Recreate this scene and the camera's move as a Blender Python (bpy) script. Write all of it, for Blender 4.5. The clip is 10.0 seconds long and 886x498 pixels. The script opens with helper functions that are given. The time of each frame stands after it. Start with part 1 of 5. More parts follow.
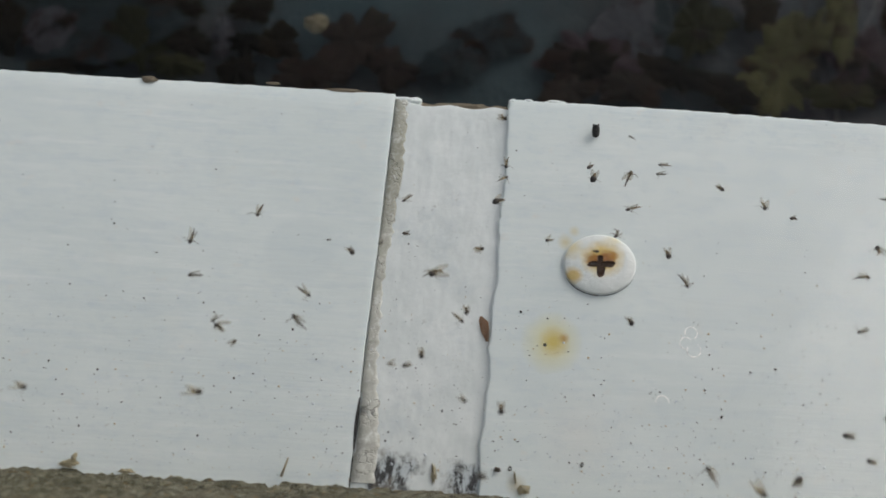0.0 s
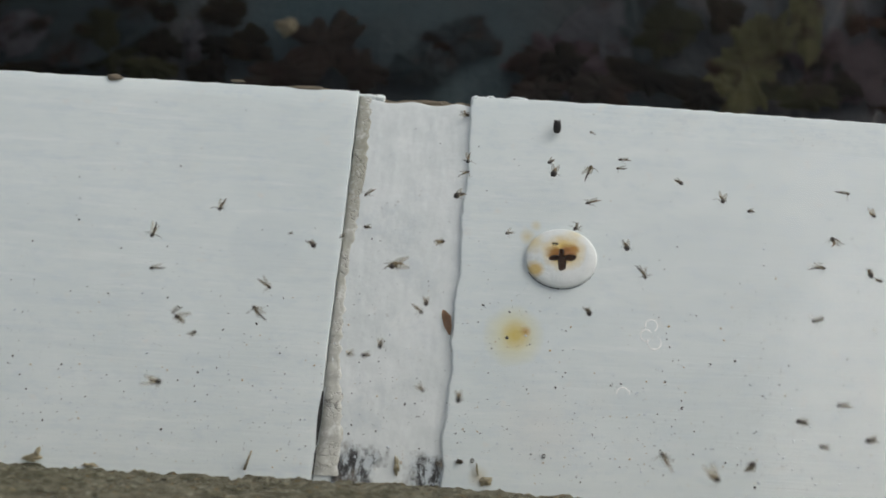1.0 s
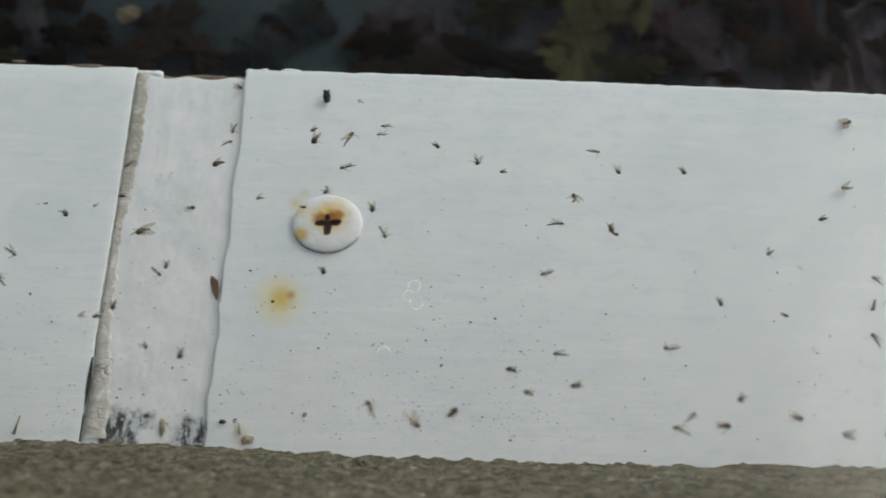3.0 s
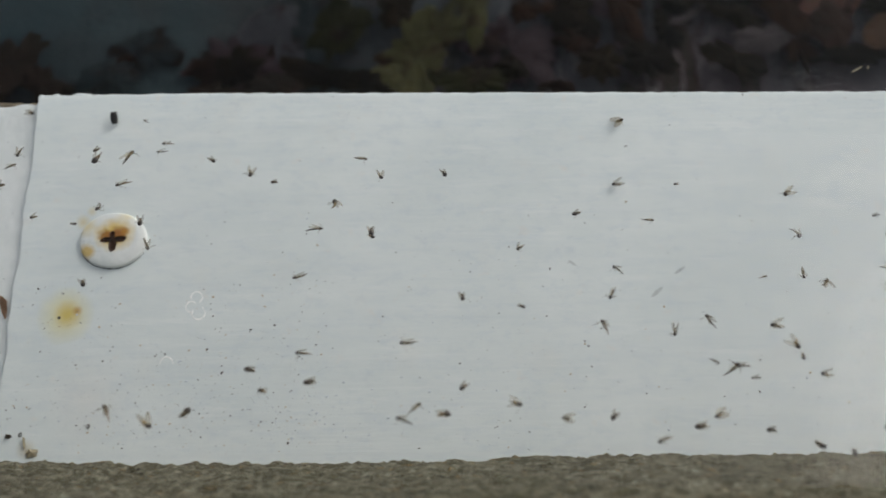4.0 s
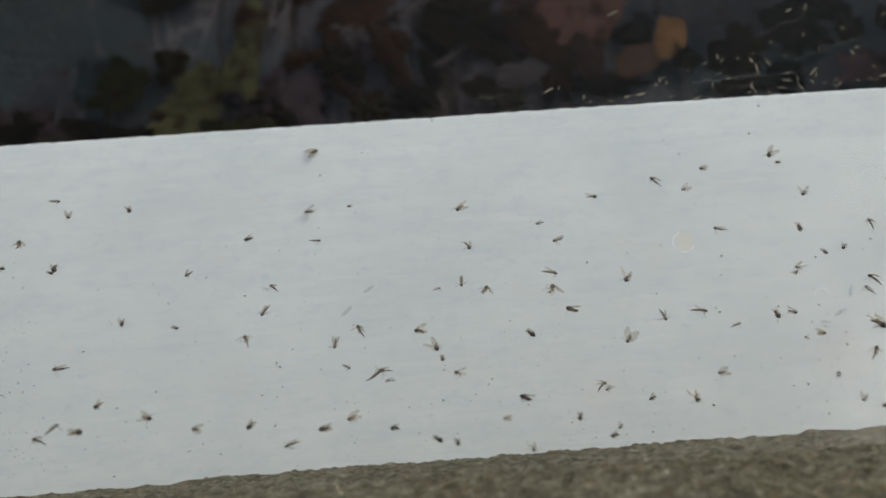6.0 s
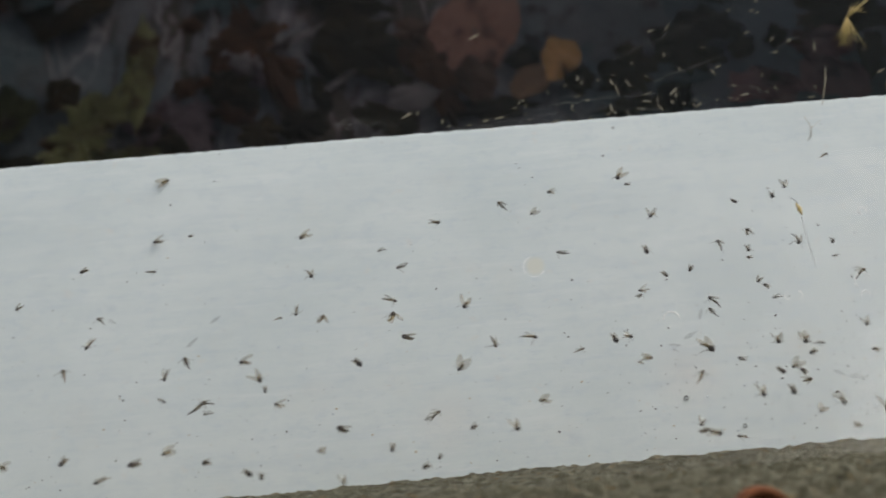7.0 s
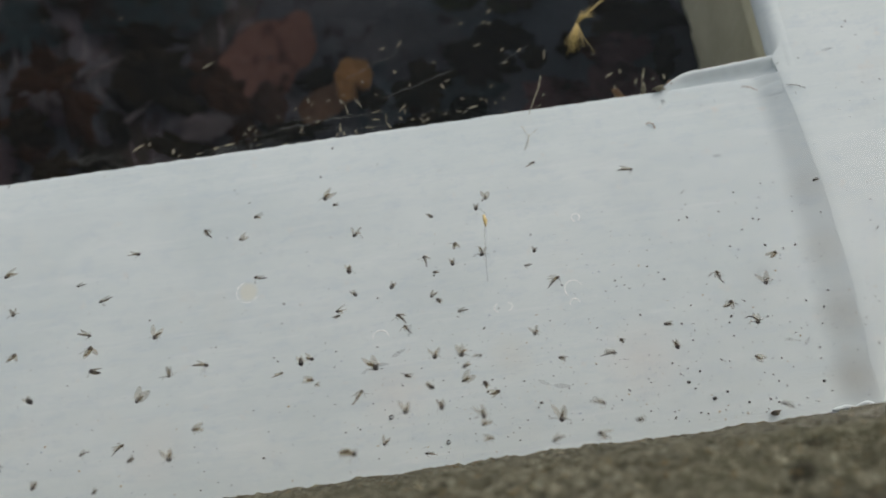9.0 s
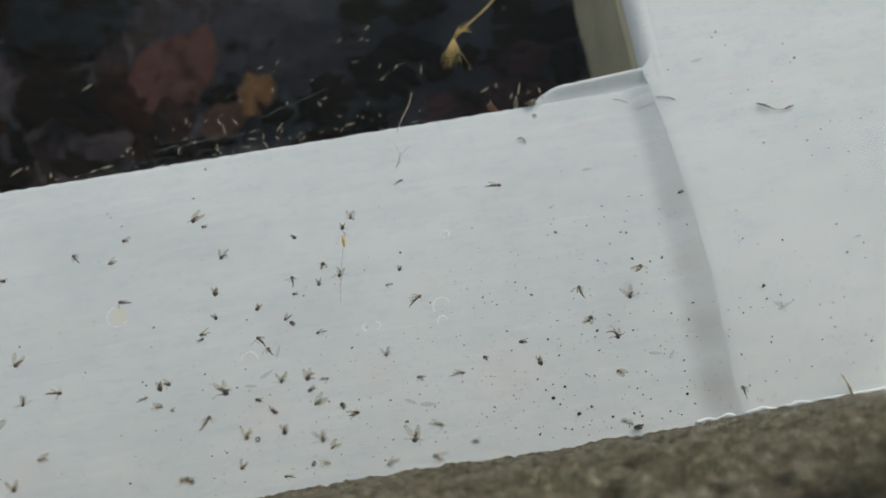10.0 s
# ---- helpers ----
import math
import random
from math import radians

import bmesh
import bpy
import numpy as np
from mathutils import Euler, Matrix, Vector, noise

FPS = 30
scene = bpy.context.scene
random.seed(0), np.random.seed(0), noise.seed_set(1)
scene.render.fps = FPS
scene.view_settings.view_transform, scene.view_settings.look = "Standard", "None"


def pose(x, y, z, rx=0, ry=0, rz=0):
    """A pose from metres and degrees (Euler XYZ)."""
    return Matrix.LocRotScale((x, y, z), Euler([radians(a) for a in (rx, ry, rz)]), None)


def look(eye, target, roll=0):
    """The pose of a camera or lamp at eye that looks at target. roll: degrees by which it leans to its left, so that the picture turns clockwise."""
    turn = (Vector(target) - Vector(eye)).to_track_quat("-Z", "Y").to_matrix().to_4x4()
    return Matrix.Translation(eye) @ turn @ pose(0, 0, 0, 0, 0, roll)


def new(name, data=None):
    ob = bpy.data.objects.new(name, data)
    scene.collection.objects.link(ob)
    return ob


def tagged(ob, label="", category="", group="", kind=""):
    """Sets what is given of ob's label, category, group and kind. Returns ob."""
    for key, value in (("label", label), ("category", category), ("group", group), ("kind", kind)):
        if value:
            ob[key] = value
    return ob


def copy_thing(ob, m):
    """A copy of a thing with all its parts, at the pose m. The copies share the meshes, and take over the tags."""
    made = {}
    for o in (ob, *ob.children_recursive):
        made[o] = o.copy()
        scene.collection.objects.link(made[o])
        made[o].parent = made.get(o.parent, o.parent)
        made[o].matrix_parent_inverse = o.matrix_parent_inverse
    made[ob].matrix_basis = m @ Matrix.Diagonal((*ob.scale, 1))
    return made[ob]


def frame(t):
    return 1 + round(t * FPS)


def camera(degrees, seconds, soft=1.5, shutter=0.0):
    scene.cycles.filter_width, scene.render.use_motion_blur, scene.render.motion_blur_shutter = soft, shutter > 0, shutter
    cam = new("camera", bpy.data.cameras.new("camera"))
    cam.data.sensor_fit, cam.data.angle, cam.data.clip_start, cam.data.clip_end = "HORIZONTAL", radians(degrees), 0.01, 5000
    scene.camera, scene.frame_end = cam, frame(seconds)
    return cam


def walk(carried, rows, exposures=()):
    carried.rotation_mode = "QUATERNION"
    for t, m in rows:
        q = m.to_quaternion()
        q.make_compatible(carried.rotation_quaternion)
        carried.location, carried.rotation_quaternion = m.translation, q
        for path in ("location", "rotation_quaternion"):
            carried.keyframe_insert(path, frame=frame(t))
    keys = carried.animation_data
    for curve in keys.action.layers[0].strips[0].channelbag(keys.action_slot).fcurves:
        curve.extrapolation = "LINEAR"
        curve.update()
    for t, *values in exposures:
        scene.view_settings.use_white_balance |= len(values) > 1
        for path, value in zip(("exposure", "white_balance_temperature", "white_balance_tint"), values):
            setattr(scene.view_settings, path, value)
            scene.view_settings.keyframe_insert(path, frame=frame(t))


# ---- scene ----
# All lengths below are given in millimetres and turned into metres by MM.
MM = 0.001
cam = camera(45.0, 10.0, soft=1.7, shutter=0.25)
cam.data.dof.use_dof = True
cam.data.dof.focus_distance = 0.149
cam.data.dof.aperture_fstop = 18.0
# seconds, eye x y z in mm, yaw, pitch, roll in degrees
PATH = [
    (0, -20.83, -111.85, 104.78, 0.46, -50.26, 5.24),
    (0.5, -19.08, -112.99, 105.15, -0.21, -49.99, 5.62),
    (1, -16.93, -114.67, 104.15, -0.32, -49.37, 5.59),
    (1.5, -11.16, -116.90, 104.33, 0.10, -49.05, 4.97),
    (2, -1.89, -117.16, 104.51, 1.18, -49.67, 3.66),
    (2.2, 1.79, -117.75, 104.57, 1.54, -49.59, 3.25),
    (3.3, 29.70, -119.47, 106.32, 1.33, -49.22, 2.24),
    (3.5, 37.93, -120.29, 106.59, 1.76, -48.64, 1.25),
    (4, 53.10, -122.96, 106.53, 2.46, -47.57, -0.47),
    (4.5, 66.62, -124.91, 107.69, 3.70, -46.42, -2.40),
    (5, 82.38, -130.78, 106.40, 3.03, -44.49, -2.85),
    (5.5, 92.61, -132.04, 105.78, 2.36, -44.07, -3.34),
    (6.8, 113.18, -130.58, 103.99, 1.22, -42.87, -3.87),
    (7, 120.61, -130.25, 103.53, 1.68, -42.64, -4.52),
    (7.5, 134.69, -130.13, 101.55, 1.30, -42.29, -5.31),
    (8, 145.78, -131.40, 100.96, 2.35, -41.91, -6.98),
    (8.5, 156.81, -131.21, 99.27, 2.52, -41.44, -7.76),
    (9, 165.99, -130.96, 99.69, 2.79, -41.55, -8.52),
    (9.5, 180.51, -129.90, 98.24, 3.25, -41.87, -9.69),
    (10, 184.39, -130.10, 99.61, 2.26, -41.65, -9.39),
]
walk(cam, [(t, pose(x * MM, y * MM, z * MM, 90 + pitch, 0, yaw) @ pose(0, 0, 0, 0, 0, roll)) for t, x, y, z, yaw, pitch, roll in PATH], [(0.0, -0.04, 6620, 8.5), (10.0, -0.04, 6620, 8.5)])

# ---- light: an overcast sky, brighter towards the far right ----
SUN_ELEV, SUN_AZ = 44.0, 54.0          # azimuth from +y towards +x
world = bpy.data.worlds.new("overcast_sky")
scene.world = world
world.use_nodes = True
wn = world.node_tree.nodes
sky = wn.new("ShaderNodeTexSky")
sky.sky_type = "NISHITA"
sky.sun_disc = False
sky.sun_elevation, sky.sun_rotation = radians(SUN_ELEV), radians(SUN_AZ)
sky.air_density, sky.dust_density, sky.ozone_density = 1.0, 4.0, 1.0
wn["Background"].inputs["Strength"].default_value = 0.15
grey = wn.new("ShaderNodeHueSaturation")
grey.inputs["Saturation"].default_value = 0.30
world.node_tree.links.new(sky.outputs["Color"], grey.inputs["Color"])
world.node_tree.links.new(grey.outputs["Color"], wn["Background"].inputs["Color"])
sun = new("sun", bpy.data.lights.new("sun", "SUN"))
sun.data.energy, sun.data.angle, sun.data.color = 0.55, radians(36), (1.0, 0.97, 0.92)
_d = Vector((math.sin(radians(SUN_AZ)) * math.cos(radians(SUN_ELEV)), math.cos(radians(SUN_AZ)) * math.cos(radians(SUN_ELEV)), math.sin(radians(SUN_ELEV))))
sun.matrix_world = look(_d * 2, (0, 0, 0))


# ---- materials ----
class Nodes:
    """A node material under construction."""

    def __init__(self, name):
        self.mat = bpy.data.materials.new(name)
        self.mat.use_nodes = True
        self.tree = self.mat.node_tree
        self.bsdf = self.tree.nodes["Principled BSDF"]
        self.out = self.tree.nodes["Material Output"]

    def add(self, kind, **values):
        node = self.tree.nodes.new("ShaderNode" + kind)
        for key, value in values.items():
            node.inputs[key].default_value = value
        return node

    def link(self, a, b):
        self.tree.links.new(a, b)

    def coords(self, stretch=(1, 1, 1), turn=0):
        tc, mp = self.add("TexCoord"), self.add("Mapping")
        mp.inputs["Rotation"].default_value = (0, 0, radians(turn))
        mp.inputs["Scale"].default_value = stretch
        self.link(tc.outputs["Object"], mp.inputs["Vector"])
        return mp.outputs["Vector"]

    def noise(self, vec, scale, detail=4.0, rough=0.6, lo=0.35, hi=0.65):
        n = self.add("TexNoise", Scale=scale, Detail=detail, Roughness=rough)
        self.link(vec, n.inputs["Vector"])
        r = self.add("MapRange", **{"From Min": lo, "From Max": hi})
        self.link(n.outputs["Fac"], r.inputs["Value"])
        return r.outputs["Result"]

    def mix(self, fac, a, b, mode="MIX"):
        m = self.tree.nodes.new("ShaderNodeMix")
        m.data_type, m.blend_type = "RGBA", mode
        for slot, value in ((0, fac), (6, a), (7, b)):
            if isinstance(value, bpy.types.NodeSocket):
                self.link(value, m.inputs[slot])
            else:
                m.inputs[slot].default_value = value if slot == 0 else (*value, 1)
        return m.outputs[2]

    def scaled(self, value, k):
        m = self.tree.nodes.new("ShaderNodeMath")
        m.operation = "MULTIPLY"
        self.link(value, m.inputs[0])
        m.inputs[1].default_value = k
        return m.outputs[0]

    def near(self, vec, place, radius, soft, wobble=0.0, scale=400.0):
        """1 near a place of the object's own space, falling to 0 at radius, with an uneven outline."""
        d = self.tree.nodes.new("ShaderNodeVectorMath")
        d.operation = "DISTANCE"
        self.link(vec, d.inputs[0])
        d.inputs[1].default_value = place
        value = d.outputs["Value"]
        if wobble:
            n = self.add("TexNoise", Scale=scale, Detail=3.0)
            self.link(vec, n.inputs["Vector"])
            m = self.tree.nodes.new("ShaderNodeMath")
            m.operation = "MULTIPLY_ADD"
            self.link(n.outputs["Fac"], m.inputs[0])
            m.inputs[1].default_value = wobble
            self.link(value, m.inputs[2])
            value = m.outputs[0]
        lift = 0.5 * wobble
        r = self.add("MapRange", **{"From Min": radius + lift, "From Max": radius + lift - soft})
        self.link(value, r.inputs["Value"])
        return r.outputs["Result"]

    def finish(self, colour, rough=0.6, bump=None, height=0.0001, spec=0.5):
        self.link(colour, self.bsdf.inputs["Base Color"])
        self.bsdf.inputs["Roughness"].default_value = rough
        self.bsdf.inputs["Specular IOR Level"].default_value = spec
        if bump is not None:
            b = self.add("Bump", Strength=1.0, Distance=height)
            self.link(bump, b.inputs["Height"])
            self.link(b.outputs["Normal"], self.bsdf.inputs["Normal"])
        return self.mat


def simple(name, c1, c2, scale, rough=0.6, fine=4.0, height=0.00008, stretch=(1, 1, 1), vary=0.0, spec=0.5):
    """Two colours mixed by coarse noise, broken by fine noise that also gives the relief."""
    k = Nodes(name)
    vec = k.coords(stretch)
    coarse, grain = k.noise(vec, scale), k.noise(vec, scale * fine, 3.0, 0.7)
    colour = k.mix(coarse, c1, c2)
    colour = k.mix(k.scaled(grain, 0.35), colour, tuple(0.55 * c for c in c1))
    if vary:
        info = k.add("ObjectInfo")
        hsv = k.add("HueSaturation")
        r = k.add("MapRange", **{"To Min": 1 - vary, "To Max": 1 + vary})
        k.link(info.outputs["Random"], r.inputs["Value"])
        k.link(r.outputs["Result"], hsv.inputs["Value"])
        k.link(colour, hsv.inputs["Color"])
        colour = hsv.outputs["Color"]
    return k.finish(colour, rough, grain, height, spec)


def painted(name, marks=(), brushed=1.0):
    """Weathered white gloss paint on wood, brushed along the local x axis. marks: (x, y, radius, soft, colour, strength) in mm."""
    k = Nodes(name)
    vec = k.coords()
    streak = k.coords((1, 8, 1))
    fine = k.noise(k.coords((1, 16, 1)), 130.0, 5.0, 0.65)
    broad = k.noise(vec, 38.0, 4.0, 0.6)
    line = k.noise(streak, 26.0, 6.0, 0.7, 0.42, 0.66)
    colour = k.mix(broad, (0.64, 0.70, 0.69), (0.715, 0.765, 0.75))
    colour = k.mix(k.scaled(line, 0.24 * brushed), colour, (0.54, 0.61, 0.63))
    blot = k.noise(vec, 210.0, 4.0, 0.7, 0.60, 0.80)
    colour = k.mix(k.scaled(blot, 0.35), colour, (0.52, 0.56, 0.57))
    mottle = k.noise(k.coords((1, 3, 1)), 150.0, 6.0, 0.75, 0.3, 0.7)
    colour = k.mix(k.scaled(mottle, 0.22), colour, (0.80, 0.83, 0.82))
    scratch = k.noise(k.coords((1, 9, 1)), 70.0, 7.0, 0.8, 0.60, 0.72)
    colour = k.mix(k.scaled(scratch, 0.40 * brushed), colour, (0.48, 0.55, 0.58))
    smudge = k.noise(k.coords((1, 1.8, 1)), 240.0, 7.0, 0.82, 0.50, 0.66)
    colour = k.mix(k.scaled(smudge, 0.40), colour, (0.52, 0.60, 0.65))
    drag = k.noise(k.coords((1, 10, 1)), 44.0, 8.0, 0.82, 0.50, 0.68)
    colour = k.mix(k.scaled(drag, 0.36 * brushed), colour, (0.50, 0.585, 0.64))
    bright = k.noise(k.coords((1, 13, 1)), 42.0, 8.0, 0.82, 0.53, 0.64)
    colour = k.mix(k.scaled(bright, 0.50 * brushed), colour, (0.80, 0.825, 0.815))
    rosy = k.noise(vec, 330.0, 3.0, 0.6, 0.64, 0.78)
    colour = k.mix(k.scaled(rosy, 0.35), colour, (0.74, 0.66, 0.58))
    warm = k.noise(vec, 90.0, 3.0, 0.6, 0.58, 0.8)
    colour = k.mix(k.scaled(warm, 0.18), colour, (0.72, 0.68, 0.60))
    rub = k.noise(k.coords((1, 1.7, 1)), 85.0, 8.0, 0.78, 0.60, 0.70)
    colour = k.mix(k.scaled(rub, 0.28), colour, (0.44, 0.50, 0.56))
    fleck = k.noise(k.coords((1, 1.5, 1)), 620.0, 3.0, 0.6, 0.70, 0.76)
    colour = k.mix(k.scaled(fleck, 0.45), colour, (0.42, 0.40, 0.38))
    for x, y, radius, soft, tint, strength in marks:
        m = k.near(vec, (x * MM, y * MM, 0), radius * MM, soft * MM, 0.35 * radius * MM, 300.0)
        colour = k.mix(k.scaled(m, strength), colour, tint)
    add = k.tree.nodes.new("ShaderNodeMath")
    add.operation = "ADD"
    k.link(fine, add.inputs[0])
    k.link(line, add.inputs[1])
    return k.finish(colour, 0.5, add.outputs[0], 0.000010 * brushed, 0.3)


def film(name, ior, rough=0.0, ripple=0.0):
    """A clear surface: what lies behind, with the mirror image of the sky over it. ripple: depth of the waves in old uneven glass, which bend what lies behind."""
    k = Nodes(name)
    gloss, mixer, face = k.add("BsdfGlossy", Roughness=rough), k.add("MixShader"), k.add("LayerWeight", Blend=0.5)
    clear = k.add("BsdfRefraction", Roughness=0.15, IOR=1.06) if ripple else k.add("BsdfTransparent")
    r0 = ((ior - 1) / (ior + 1)) ** 2
    power, total = k.tree.nodes.new("ShaderNodeMath"), k.tree.nodes.new("ShaderNodeMath")
    power.operation, total.operation = "POWER", "MULTIPLY_ADD"
    k.link(face.outputs["Facing"], power.inputs[0])
    power.inputs[1].default_value = 5.0
    k.link(power.outputs[0], total.inputs[0])
    total.inputs[1].default_value, total.inputs[2].default_value = 1 - r0, r0
    k.link(total.outputs[0], mixer.inputs[0])
    k.link(clear.outputs[0], mixer.inputs[1])
    k.link(gloss.outputs[0], mixer.inputs[2])
    k.link(mixer.outputs[0], k.out.inputs["Surface"])
    if ripple:                          # blue-grey haze added to lift the darks, stronger towards the corner
        haze, veil, along = k.add("BsdfDiffuse", Color=(0.44, 0.56, 0.60, 1)), k.add("MixShader"), k.tree.nodes.new("ShaderNodeSeparateXYZ")
        k.link(k.coords(), along.inputs[0])
        deep = k.add("MapRange", **{"From Min": 0.06, "From Max": 0.15, "To Min": 0.002, "To Max": 0.012})
        k.link(along.outputs["X"], deep.inputs["Value"])
        k.link(deep.outputs["Result"], veil.inputs[0])
        k.link(mixer.outputs[0], veil.inputs[1])
        k.link(haze.outputs[0], veil.inputs[2])
        k.link(veil.outputs[0], k.out.inputs["Surface"])
        b = k.add("Bump", Strength=1.0, Distance=ripple)
        k.link(k.noise(k.coords((1.3, 0.8, 1)), 75.0, 2.5, 0.5, 0.2, 0.8), b.inputs["Height"])
        k.link(b.outputs["Normal"], clear.inputs["Normal"])
    return k.mat


def gauzy(name, colour, cover):
    """A thin membrane that lets part of the light straight through."""
    k = Nodes(name)
    clear, thin, mixer = k.add("BsdfTransparent"), k.add("BsdfDiffuse"), k.add("MixShader")
    vec = k.coords()
    k.link(k.mix(k.noise(vec, 2500.0), colour, tuple(0.6 * c for c in colour)), thin.inputs["Color"])
    mixer.inputs[0].default_value = cover
    k.link(clear.outputs[0], mixer.inputs[1])
    k.link(thin.outputs[0], mixer.inputs[2])
    k.link(mixer.outputs[0], k.out.inputs["Surface"])
    return k.mat


PAINT = painted("white_paint", [(-7.0, -34.6, 4.4, 4.2, (0.66, 0.60, 0.24), 0.85), (-6.6, -34.5, 2.3, 1.8, (0.58, 0.44, 0.10), 0.8), (-5.4, -34.0, 0.9, 0.7, (0.42, 0.22, 0.04), 0.75),
                                (-11.0, -53.8, 1.6, 2.0, (0.45, 0.33, 0.10), 0.6), (-5.6, -20.6, 1.3, 1.2, (0.62, 0.50, 0.20), 0.6), (-4.4, -18.9, 0.9, 0.9, (0.62, 0.50, 0.20), 0.5), (129.9, -25.3, 1.7, 0.7, (0.74, 0.72, 0.60), 0.6), (167.0, -41.0, 4.0, 4.0, (0.72, 0.68, 0.58), 0.3), (150.0, -44.0, 6.0, 6.0, (0.70, 0.64, 0.58), 0.3), (185.0, -44.0, 7.0, 7.0, (0.70, 0.63, 0.57), 0.3), (115.0, -47.0, 6.0, 6.0, (0.70, 0.64, 0.58), 0.25), (-3.0, -47.0, 7.0, 7.0, (0.70, 0.65, 0.60), 0.25),
                                # up the stile joint: dirt, plus the swelling's shade put into the colour
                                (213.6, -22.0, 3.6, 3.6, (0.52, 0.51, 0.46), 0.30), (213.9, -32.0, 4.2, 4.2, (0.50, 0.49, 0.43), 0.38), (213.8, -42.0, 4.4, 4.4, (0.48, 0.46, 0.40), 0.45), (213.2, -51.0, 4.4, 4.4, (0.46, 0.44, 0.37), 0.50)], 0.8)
PAINT_LEFT = painted("white_paint_left", [(-42.0, -24.0, 5.5, 1.2, (0.60, 0.66, 0.67), 0.35)], 0.9)
PAINT_STILE = painted("white_paint_stile", [], 0.6)


def worn_paint():
    """White paint peeled off in flakes at the foot of the strip, down to dark lead."""
    k = Nodes("peeling_paint")
    vec = k.coords()
    broad = k.noise(vec, 160.0, 5.0, 0.7)
    colour = k.mix(broad, (0.65, 0.69, 0.68), (0.75, 0.78, 0.77))
    lump = k.noise(vec, 240.0, 5.0, 0.7)
    colour = k.mix(k.scaled(lump, 0.25), colour, (0.58, 0.63, 0.63))
    colour = k.mix(k.scaled(k.noise(vec, 120.0, 6.0, 0.75, 0.55, 0.68), 0.4), colour, (0.50, 0.56, 0.59))
    colour = k.mix(k.scaled(k.noise(vec, 200.0, 6.0, 0.75, 0.56, 0.70), 0.5), colour, (0.80, 0.82, 0.80))
    colour = k.mix(k.scaled(k.noise(vec, 560.0, 3.0, 0.6, 0.70, 0.76), 0.6), colour, (0.40, 0.40, 0.38))
    flakes = None
    for x, y, r in ((-28.2, -53.6, 3.8), (-25.6, -52.0, 2.4), (-17.6, -53.9, 3.4), (-19.6, -52.6, 1.2), (-15.6, -51.0, 0.9)):
        m = k.near(vec, (x * MM, y * MM, 0), r * MM, 1.6 * MM, 4.2 * MM, 700.0)
        if flakes is None:
            flakes = m
        else:
            mx = k.tree.nodes.new("ShaderNodeMath")
            mx.operation = "MAXIMUM"
            k.link(flakes, mx.inputs[0])
            k.link(m, mx.inputs[1])
            flakes = mx.outputs[0]
    grain = k.noise(k.coords((1.8, 0.8, 1)), 560.0, 6.0, 0.8, 0.47, 0.56)
    dark = k.mix(grain, (0.045, 0.045, 0.045), (0.50, 0.55, 0.57))
    dark = k.mix(k.noise(vec, 260.0, 3.0, 0.6, 0.5, 0.65), dark, (0.16, 0.13, 0.09))
    colour = k.mix(flakes, colour, dark)
    return k.finish(colour, 0.5, lump, 0.000035, 0.3)


PAINT_WORN = worn_paint()


def filler_skin():
    """Cracked pale grey filler, stained darker towards its upper end."""
    k = Nodes("grey_filler")
    vec = k.coords()
    colour = k.mix(k.noise(vec, 300.0, 5.0, 0.7), (0.41, 0.41, 0.365), (0.58, 0.58, 0.53))
    stain = k.near(vec, (-31.0 * MM, -10.0 * MM, 0), 24 * MM, 22 * MM, 14 * MM, 500.0)
    colour = k.mix(k.scaled(stain, 0.6), colour, (0.25, 0.245, 0.18))
    colour = k.mix(k.scaled(k.noise(vec, 700.0, 6.0, 0.8, 0.52, 0.62), 0.6), colour, (0.74, 0.76, 0.73))
    bent = k.tree.nodes.new("ShaderNodeMix")
    bent.data_type = "VECTOR"
    bent.inputs[0].default_value = 0.0040
    warp = k.add("TexNoise", Scale=500.0, Detail=4.0)
    k.link(vec, warp.inputs["Vector"])
    k.link(vec, bent.inputs[4])
    k.link(warp.outputs["Color"], bent.inputs[5])
    cells = k.add("TexVoronoi", Scale=820.0)
    cells.feature = "DISTANCE_TO_EDGE"
    k.link(bent.outputs[1], cells.inputs["Vector"])
    edge = k.add("MapRange", **{"From Min": 0.11, "From Max": 0.0})
    k.link(cells.outputs["Distance"], edge.inputs["Value"])
    broken = k.tree.nodes.new("ShaderNodeMath")
    broken.operation = "MULTIPLY"
    k.link(edge.outputs["Result"], broken.inputs[0])
    k.link(k.noise(vec, 300.0, 4.0, 0.7, 0.50, 0.64), broken.inputs[1])
    crack = broken.outputs[0]
    colour = k.mix(k.scaled(k.noise(vec, 520.0, 7.0, 0.8, 0.56, 0.70), 0.55), colour, (0.22, 0.205, 0.16))
    colour = k.mix(k.scaled(crack, 0.42), colour, (0.13, 0.12, 0.09))
    return k.finish(colour, 0.9, crack, -0.0002, 0.2)


FILLER = filler_skin()


def olive_board():
    """Olive-grey weathered board with faint pale drips running down its face."""
    k = Nodes("olive_board")
    vec = k.coords()
    colour = k.mix(k.noise(vec, 90.0, 5.0, 0.65), (0.47, 0.445, 0.30), (0.58, 0.55, 0.39))
    colour = k.mix(k.scaled(k.noise(k.coords((1, 1, 0.12)), 330.0, 5.0, 0.7, 0.55, 0.70), 0.30), colour, (0.70, 0.68, 0.57))
    colour = k.mix(k.scaled(k.noise(vec, 420.0, 5.0, 0.75, 0.60, 0.72), 0.35), colour, (0.25, 0.23, 0.14))
    return k.finish(colour, 0.8, k.noise(vec, 700.0), 0.00006, 0.2)


